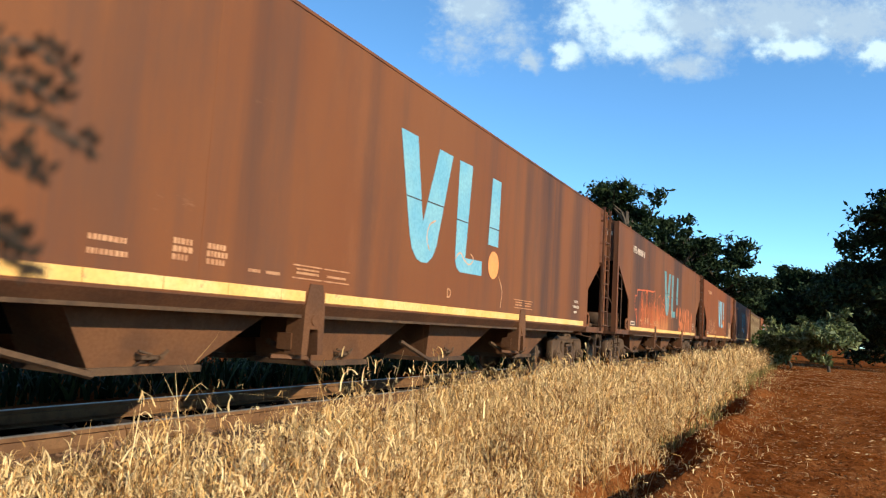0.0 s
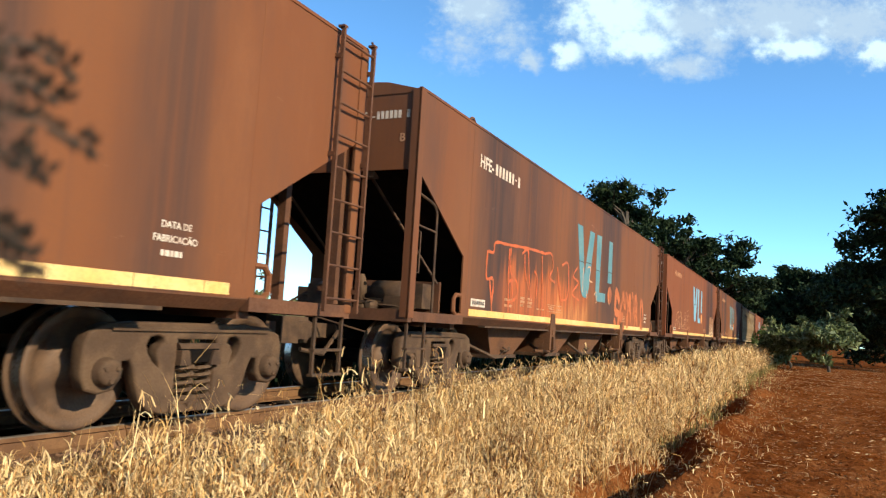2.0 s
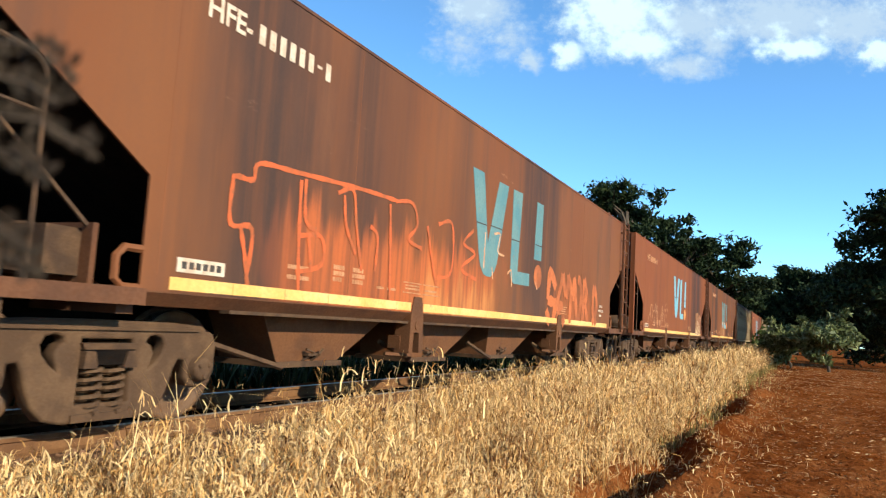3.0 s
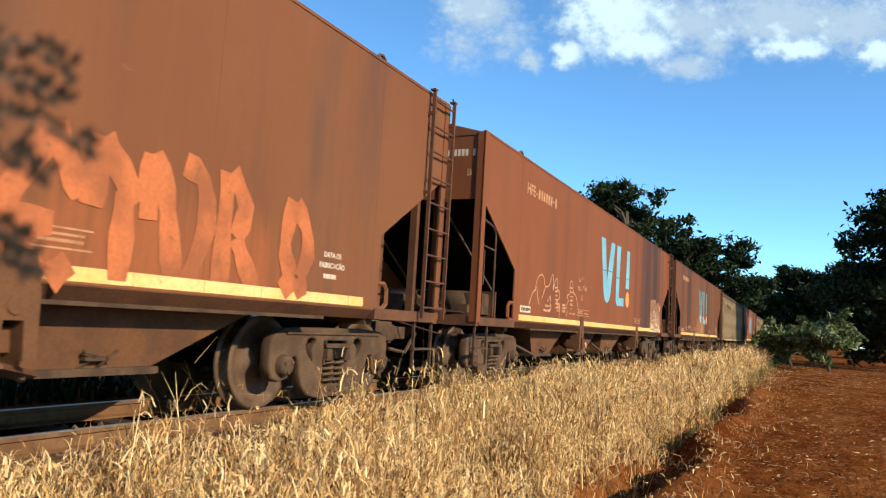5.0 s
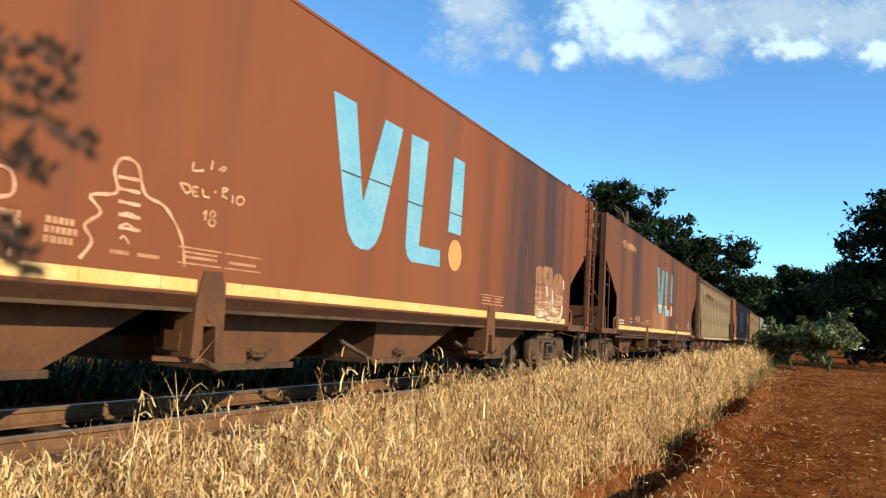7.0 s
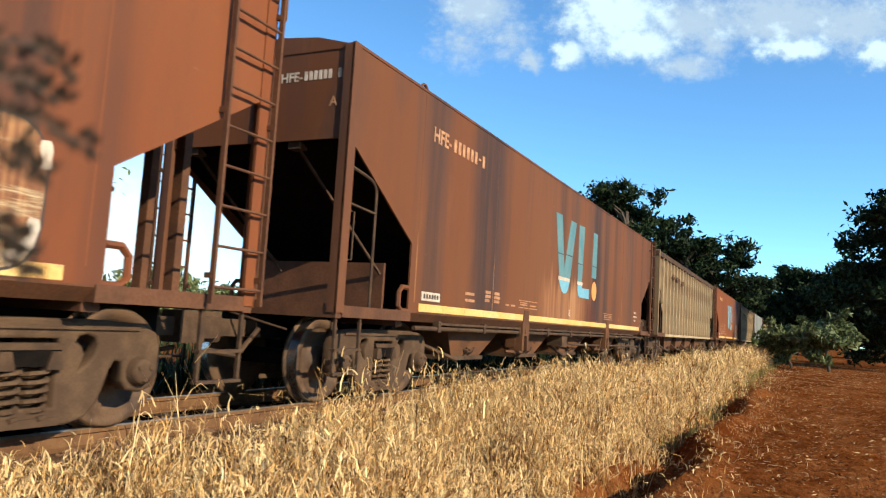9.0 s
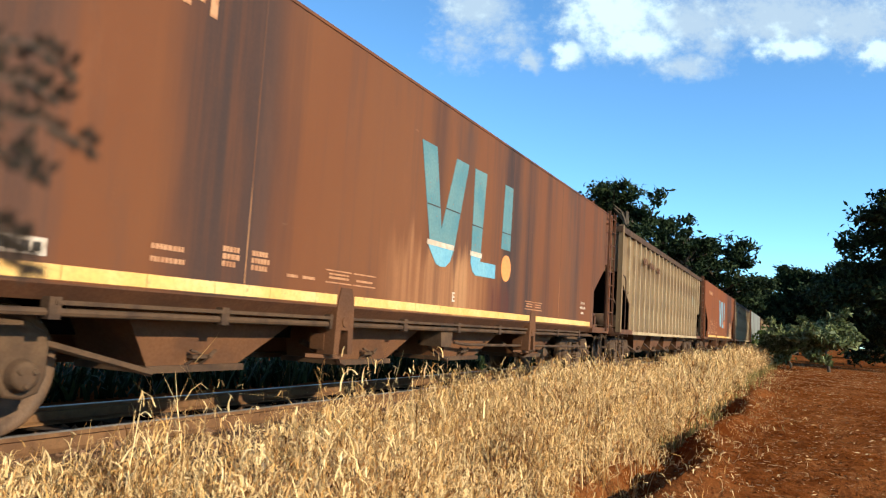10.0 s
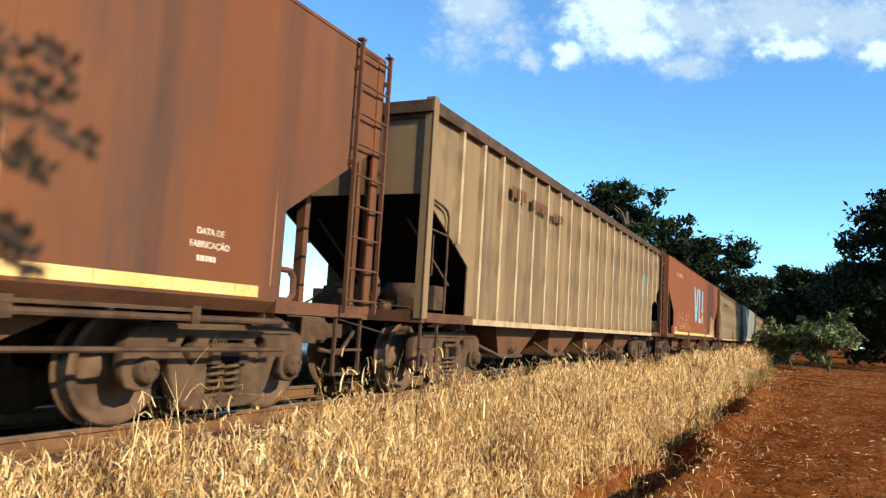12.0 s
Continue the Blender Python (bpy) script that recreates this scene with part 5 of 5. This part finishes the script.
def ribbed_wagon(index, hull, label):
    """A hopper with upright ribs along its side."""
    w = thing("ribbed_hopper_wagon", label, "wagon", "wagons of the train", pose(TRACK, FIRST + PITCH * index, 0))
    PAINT[w.name] = hull
    for k in (-1, 1):
        part("side_sheet", shape("rside%d" % k, plate([(-END, 2.32), (-6.5, 1.60), (-6.5, 0.92), (6.5, 0.92), (6.5, 1.60), (END, 2.32), (END, 3.28), (-END, 3.28)],
                                                      min(k * (HALF - 0.07), k * (HALF - 0.09)), max(k * (HALF - 0.07), k * (HALF - 0.09)))), hull, w, "weathered tan side sheet")
        part("top_rim", shape("rrim%d" % k, lambda bm: box(bm, k * (HALF - 0.05) - 0.06, k * (HALF - 0.05) + 0.06, -END - 0.04, END + 0.04, 3.26, 3.40), 0.015), M["dusty"], w, "grey-brown rounded top rim")
        part("side_sill", shape("rsill%d" % k, lambda bm: box(bm, k * (HALF - 0.05) - 0.05, k * (HALF - 0.05) + 0.05, -6.6, 6.6, 0.86, 0.94), 0.006), M["tan_rib"], w, "pale dusty side sill")
        rib = shape("rib%d" % k, lambda bm: box(bm, min(k * (HALF - 0.07), k * HALF), max(k * (HALF - 0.07), k * HALF), -0.035, 0.035, 0.0, 1.0), 0.006)
        for i in range(21):
            y = -6.95 + i * 0.695
            low = 0.94 if abs(y) < 6.5 else 1.60 + (abs(y) - 6.5) * 0.54
            # ribs take the paler tan that has sunlight in its colour
            part("rib", rib, M["tan_rib"], w, "", Matrix.Translation((0, y, low)) @ Matrix.Diagonal((1, 1, 3.27 - low, 1)))
        part("end_panel", shape("rend%d" % k, lambda bm: box(bm, -HALF + 0.05, HALF - 0.05, k * (END - 0.03) - 0.01, k * (END - 0.03) + 0.01, 2.32, 3.28)), hull, w, "weathered tan end panel")
        part("end_rim", shape("rerim%d" % k, lambda bm: box(bm, -HALF, HALF, k * END - 0.05, k * END + 0.05, 3.26, 3.40), 0.015), M["dusty"], w)
        part("slope_sheet", shape("rslope%d" % k, lambda bm: prism(bm, [(k * 7.78, 2.34), (k * 7.74, 2.29), (k * 5.2, 0.86), (k * 5.2, 0.94)], -HALF + 0.1, HALF - 0.1)), M["shade_grime"], w, "dark sloping end sheet, its shade put into the colour")
        end_gear(w, k)
    part("load_cover", shape("rcover", lambda bm: prism_y(bm, [(-HALF + 0.1, 3.2), (-0.4, 3.34), (0.4, 3.34), (HALF - 0.1, 3.2)], -END, END)), M["dusty"], w, "dusty covered top")
    ladder(w, 1, 7.32, 7.84, 3.40)
    under_gear(w)
    sets = running_gear(w)
    for i, pts in enumerate(LOGO[1:3]):
        part("painted_stroke", shape("rmark%d" % i, plate([(y * 0.8 + 5.6, z * 0.75 + 0.35) for y, z in pts], HALF - 0.07, HALF - 0.066)), M["blue_old"], w, "weathered blue painted stroke")
    bars(w, [(-5.2, -4.6, 2.75, 2.92), (-4.3, -3.5, 2.72, 2.88), (-3.2, -2.6, 2.70, 2.84)], M["pocket"], "rcode")
    return w, sets


# sprayed and chalked lines on the wagons: height over the rail against the way from the wagon's middle
SPRAY_OUTLINE = [
    [(-5.48, 1.10), (-5.46, 1.49), (-5.70, 1.50), (-5.71, 1.80), (-5.68, 1.86), (-5.49, 1.87), (-5.43, 2.01), (-4.96, 2.04), (-3.95, 2.09), (-3.28, 2.10)],
    [(-5.59, 1.49), (-5.52, 1.29), (-5.46, 1.06)],
    [(-4.89, 1.99), (-4.87, 1.51), (-4.82, 1.03)],
    [(-4.83, 2.01), (-4.79, 1.66), (-4.62, 1.6)],
    [(-4.86, 1.52), (-4.55, 1.55), (-4.52, 1.31), (-4.88, 1.21)],
    [(-4.74, 1.55), (-4.67, 1.24)],
    [(-4.34, 1.98), (-4.09, 2.05), (-4.0, 1.73), (-3.86, 1.31)],
    [(-4.23, 1.98), (-4.17, 1.7), (-3.98, 1.46)],
    [(-3.75, 1.76), (-3.6, 1.67), (-3.61, 1.33)],
    [(-3.39, 2.04), (-3.33, 1.53), (-3.29, 1.07)],
    [(-3.28, 2.09), (-2.91, 2.13), (-2.78, 1.91), (-2.96, 1.73), (-2.64, 1.67)],
    [(-2.53, 1.94), (-2.41, 1.63), (-2.24, 1.29)],
    [(-2.25, 2.0), (-1.88, 2.05), (-1.84, 1.49), (-2.22, 1.38)],
    [(-1.23, 2.07), (-1.52, 1.87), (-1.15, 1.77), (-1.56, 1.55), (-1.07, 1.45)],
]
SPRAY_SMALL = [[(-0.83, 2.10), (-0.84, 1.62)], [(-0.52, 2.12), (-0.30, 2.14), (-0.36, 1.90), (-0.12, 1.86)], [(-0.55, 1.66), (-0.50, 1.50)], [(0.05, 1.62), (0.20, 1.68), (0.24, 1.45)], [(1.30, 1.60), (1.40, 1.48)]]
SPRAY_BLOCK = [
    [(2.42, 1.58), (2.24, 1.73), (2.05, 1.86), (2.02, 1.67), (1.98, 1.36)],
    [(1.98, 1.34), (2.16, 1.34), (2.44, 1.32)],
    [(2.44, 1.33), (2.37, 1.15), (2.3, 0.99)],
    [(1.93, 1.19), (2.02, 1.07), (2.13, 0.96)],
    [(2.8, 1.84), (2.68, 1.59), (2.54, 1.34), (2.6, 1.2), (2.76, 1.0)],
    [(2.56, 1.28), (2.86, 1.29)],
    [(2.86, 0.97), (2.99, 1.08)],
    [(2.8, 1.85), (2.91, 1.66), (3.03, 1.48)],
    [(3.13, 1.86), (3.11, 1.66), (3.09, 1.43)],
    [(3.14, 1.86), (3.26, 1.71), (3.42, 1.5)],
    [(3.32, 1.55), (3.33, 1.28), (3.33, 1.0)],
    [(3.51, 1.84), (3.51, 1.65), (3.52, 1.41)],
    [(3.53, 1.85), (3.65, 1.62), (3.71, 1.36), (3.78, 1.02)],
    [(3.8, 1.84), (3.98, 1.76), (4.05, 1.45), (3.95, 1.16), (3.91, 1.02)],
    [(4.23, 1.87), (4.22, 1.47), (4.22, 1.01)],
    [(4.26, 1.88), (4.44, 1.65), (4.36, 1.4)],
    [(4.36, 1.4), (4.48, 1.2), (4.61, 1.04)],
    [(5.02, 1.8), (4.96, 1.55), (4.95, 1.35), (5.07, 1.17)],
    [(5.05, 1.78), (5.21, 1.59), (5.26, 1.37), (5.15, 1.17)],
    [(5.09, 1.18), (4.94, 1.04)],
    [(5.15, 1.17), (5.22, 1.01)],
]
CHALK_WORD = [[(-2.94, 1.87), (-2.94, 1.81), (-2.84, 1.83)], [(-2.76, 1.92), (-2.77, 1.85)], [(-2.69, 1.86), (-2.66, 1.89), (-2.62, 1.89), (-2.66, 1.86)], [(-3.05, 1.7), (-2.99, 1.64)], [(-3.05, 1.7), (-2.97, 1.7), (-2.95, 1.66), (-2.99, 1.64)], [(-2.92, 1.63), (-2.93, 1.69), (-2.88, 1.7)], [(-2.93, 1.66), (-2.89, 1.67)], [(-2.92, 1.63), (-2.87, 1.64)], [(-2.84, 1.7), (-2.82, 1.65), (-2.77, 1.65)], [(-2.71, 1.71), (-2.72, 1.69)], [(-2.64, 1.67), (-2.64, 1.74), (-2.59, 1.74), (-2.64, 1.7), (-2.59, 1.67)], [(-2.53, 1.71), (-2.53, 1.65)], [(-2.49, 1.68), (-2.46, 1.71), (-2.41, 1.71), (-2.41, 1.67), (-2.46, 1.65), (-2.49, 1.68)]]
CHALK_WORD += [[(-2.81, 1.52), (-2.78, 1.55), (-2.79, 1.48)], [(-2.72, 1.51), (-2.74, 1.53), (-2.72, 1.56), (-2.69, 1.54), (-2.72, 1.51), (-2.75, 1.47), (-2.71, 1.45), (-2.68, 1.48), (-2.72, 1.51)]]
CHALK_RIDGES = [[(-3.5, 1.34), (-3.44, 1.36), (-3.37, 1.32)], [(-3.51, 1.41), (-3.44, 1.43), (-3.37, 1.41)], [(-3.49, 1.26), (-3.46, 1.28), (-3.42, 1.24)]]
CHALK_THUMBS = [
    [(-5.81, 1.19), (-5.72, 1.34), (-5.61, 1.44), (-5.51, 1.47)],
    [(-5.51, 1.47), (-5.48, 1.59), (-5.39, 1.69), (-5.25, 1.74), (-5.10, 1.70), (-5.03, 1.57), (-4.81, 1.60), (-4.70, 1.75), (-4.63, 1.79), (-4.58, 1.68), (-4.58, 1.53)],
    [(-5.45, 1.54), (-5.40, 1.39), (-5.30, 1.26)],
    [(-5.18, 1.34), (-5.10, 1.45), (-5.01, 1.55)],
    [(-4.58, 1.53), (-4.48, 1.70), (-4.39, 1.74), (-4.34, 1.68), (-4.35, 1.56), (-4.23, 1.53), (-4.21, 1.41), (-4.36, 1.35), (-4.18, 1.29), (-4.18, 1.17), (-4.19, 1.08)],
    [(-3.76, 1.11), (-3.69, 1.22), (-3.75, 1.31), (-3.65, 1.40), (-3.73, 1.49), (-3.55, 1.54), (-3.58, 1.67), (-3.53, 1.76), (-3.41, 1.74), (-3.33, 1.57), (-3.15, 1.51), (-2.99, 1.33), (-2.94, 1.14)],
    [(-4.87, 1.33), (-4.72, 1.42), (-4.72, 1.31), (-4.67, 1.22), (-4.79, 1.18), (-5.07, 1.18)],
    [(-4.48, 1.58), (-4.34, 1.59)],
    [(-4.48, 1.52), (-4.33, 1.52)],
    [(-4.47, 1.45), (-4.32, 1.45)],
    [(-4.46, 1.38), (-4.31, 1.38)],
    [(-4.45, 1.31), (-4.30, 1.31)],
    [(-4.44, 1.25), (-4.29, 1.24)],
    [(-3.55, 1.64), (-3.38, 1.65)],
    [(-3.54, 1.57), (-3.37, 1.57)],
    [(-3.53, 1.49), (-3.36, 1.49)],
    [(-3.52, 1.41), (-3.35, 1.41)],
    [(-3.51, 1.33), (-3.34, 1.33)],
]
BUBBLE_SHINE = [[(5.05, 1.58), (5.12, 1.40)], [(5.38, 1.52), (5.42, 1.30)], [(6.00, 1.74), (6.02, 1.58)], [(5.98, 1.30), (5.96, 1.16), (5.84, 1.05)]]
SCRIBBLE = [[(-0.42, 2.03), (-0.58, 1.95), (-0.62, 1.80), (-0.54, 1.67)], [(0.16, 1.65), (0.30, 1.74), (0.44, 1.66), (0.60, 1.62), (0.72, 1.70), (0.62, 1.76)], [(1.62, 1.55), (1.78, 1.36), (1.74, 1.12)]]


WAGONS = []


def bubble(w):
    """Rounded cream spray letters near the wagon's rear end."""
    def lobe(y, z, a, b, power):
        """A soft-cornered outline round (y, z)."""
        pts = []
        for t in [2 * math.pi * j / 36 for j in range(36)]:
            c, v = math.cos(t), math.sin(t)
            pts.append((y + a * math.copysign(abs(c) ** power, c), z + b * math.copysign(abs(v) ** power, v)))
        return pts
    part("graffiti", shape("bubble_ground", plate(lobe(5.24, 1.36, 0.76, 0.36, 0.4), HALF, HALF + 0.0064)), M["cream"], w, "brown and cream spray-paint ground")
    for i, (y, z, a, b) in enumerate(((4.78, 1.38, 0.30, 0.34), (5.20, 1.36, 0.24, 0.34), (5.70, 1.42, 0.33, 0.42), (4.66, 1.72, 0.20, 0.16), (5.10, 1.74, 0.29, 0.165))):
        pts = lobe(y, z, a, b, 0.62)
        part("graffiti", shape("bubble%d" % i, plate(pts, HALF, HALF + 0.0068 + 0.0006 * i)), M["cream"], w, "rounded cream spray-paint letter")
        strokes(w, [[p for p in pts + pts[:1]]], 0.016, M["seam"], "bubble_rim%d" % i, "outline of a spray letter", 1, 0.0072 + 0.0006 * i)
    strokes(w, [[(5.0, 1.80), (5.2, 1.68)], [(5.0, 1.68), (5.2, 1.80)], [(5.62, 1.72), (5.64, 1.3)]], 0.02, M["seam"], "bubble_cross", "dark strokes on spray letters", 2, 0.0105)
    strokes(w, BUBBLE_SHINE, 0.07, M["white"], "bubble_shine", "white highlights of spray letters", 5, 0.0105)


def repaint(w):
    """Newer blue paint with a white line over the foot of the weathered mark."""
    foot = [[(-1.06, 1.74), (-0.40, 1.74), (-0.46, 1.60), (-0.58, 1.525), (-0.72, 1.515), (-0.84, 1.54), (-0.96, 1.64)],
            [(0.15, 1.74), (0.47, 1.74), (0.46, 1.69), (1.0, 1.70), (1.01, 1.51), (0.32, 1.50), (0.22, 1.545), (0.15, 1.65)]]
    for i, pts in enumerate(foot):
        part("painted_patch", shape("foot%d" % i, plate(pts, HALF + 0.004, HALF + 0.006)), M["blue"], w, "fresh blue patch of paint")
    for i, (a, b) in enumerate(((-1.09, -0.38), (0.12, 0.50))):
        part("painted_line", shape("foot_line%d" % i, lambda bm: box(bm, HALF + 0.004, HALF + 0.008, a, b, 1.74, 1.80)), M["white"], w, "white painted line")


def build_train():
    rust = "rust-brown covered hopper wagon with faded blue mark"
    WAGONS.append(hopper_wagon(0, M["hull_a"], rust + " and chalk scribbles"))
    logo(WAGONS[0][0], M["blue"], M["orange"])
    WAGONS.append(hopper_wagon(1, M["hull_b"], "soot-streaked rust-brown hopper wagon with orange graffiti"))
    logo(WAGONS[1][0], M["blue_old"], M["spray_fade"])
    WAGONS.append(hopper_wagon(2, M["hull_c"], "reddish-brown hopper wagon with chalk thumb drawings", dated=False))
    logo(WAGONS[2][0], M["blue"], M["orange"])
    WAGONS.append(hopper_wagon(3, M["hull_d"], "brown streaked hopper wagon with weathered blue mark", plain=True))
    logo(WAGONS[3][0], M["blue_old"], M["orange"])
    a, b, c, d = (v[0] for v in WAGONS)
    strokes(a, SCRIBBLE, 0.018, M["chalk"], "scribble", "thin pale chalk scribbles")
    strokes(b, SPRAY_OUTLINE, 0.042, M["spray"], "spray_outline", "runny orange spray-paint letters")
    strokes(b, SPRAY_SMALL, 0.03, M["chalk"], "spray_small", "small white and red spray marks")
    strokes(b, SPRAY_BLOCK, 0.17, M["spray_fade"], "spray_block", "broad faded orange spray letters", 2)
    strokes(c, CHALK_THUMBS, 0.022, M["chalk"], "thumbs", "chalk outlines of raised thumbs")
    strokes(c, CHALK_WORD, 0.016, M["chalk"], "chalk_word", "faint chalked words and a number")
    strokes(c, CHALK_RIDGES, 0.014, M["chalk"], "chalk_ridges", "thin chalk arcs")
    bubble(c)
    for w, paint, key in ((b, M["white"], "code_b"), (c, M["pale"], "code_c"), (d, M["pale"], "code_d")):
        side_code(w, -6.12, 2.92, paint, key)
    lettering(a, "D", -0.02, 1.17, 0.11, M["pale"], "side_lettering")
    lettering(d, "E", -0.35, 1.13, 0.11, M["white"], "side_lettering")
    repaint(d)
    side_pipe(d)
    WAGONS.append(ribbed_wagon(4, M["tan"], "weathered tan hopper wagon with upright side ribs"))
    for i in range(5, 10):
        if i == 7:
            WAGONS.append((hopper_wagon(7, M["hull_grey"], "pale grey covered hopper wagon with soot runs", dated=False)[0], []))
            continue
        src = WAGONS[(2, 4, 1, 4, 3)[i - 5]][0]
        WAGONS.append((copy_thing(src, pose(TRACK, FIRST + PITCH * i, 0)), []))


def run(t):
    """How far the train has rolled."""
    return 4.9617 * t + 0.00393 * t * t


def motions():
    times = [0.5 * i for i in range(25)]
    for i, (w, sets) in enumerate(WAGONS):
        walk(w, [(t, pose(TRACK, FIRST + PITCH * i - run(t), 0)) for t in times])
        for s, y in zip(sets, AXLES):
            walk(s, [(0.1 * j, pose(0, y, WHEEL, math.degrees(run(0.1 * j) / WHEEL))) for j in range(121)])


build_ground()
build_cloud()
build_plants()
build_train()
build_twig()
build_grass()
build_litter()
build_track()
motions()
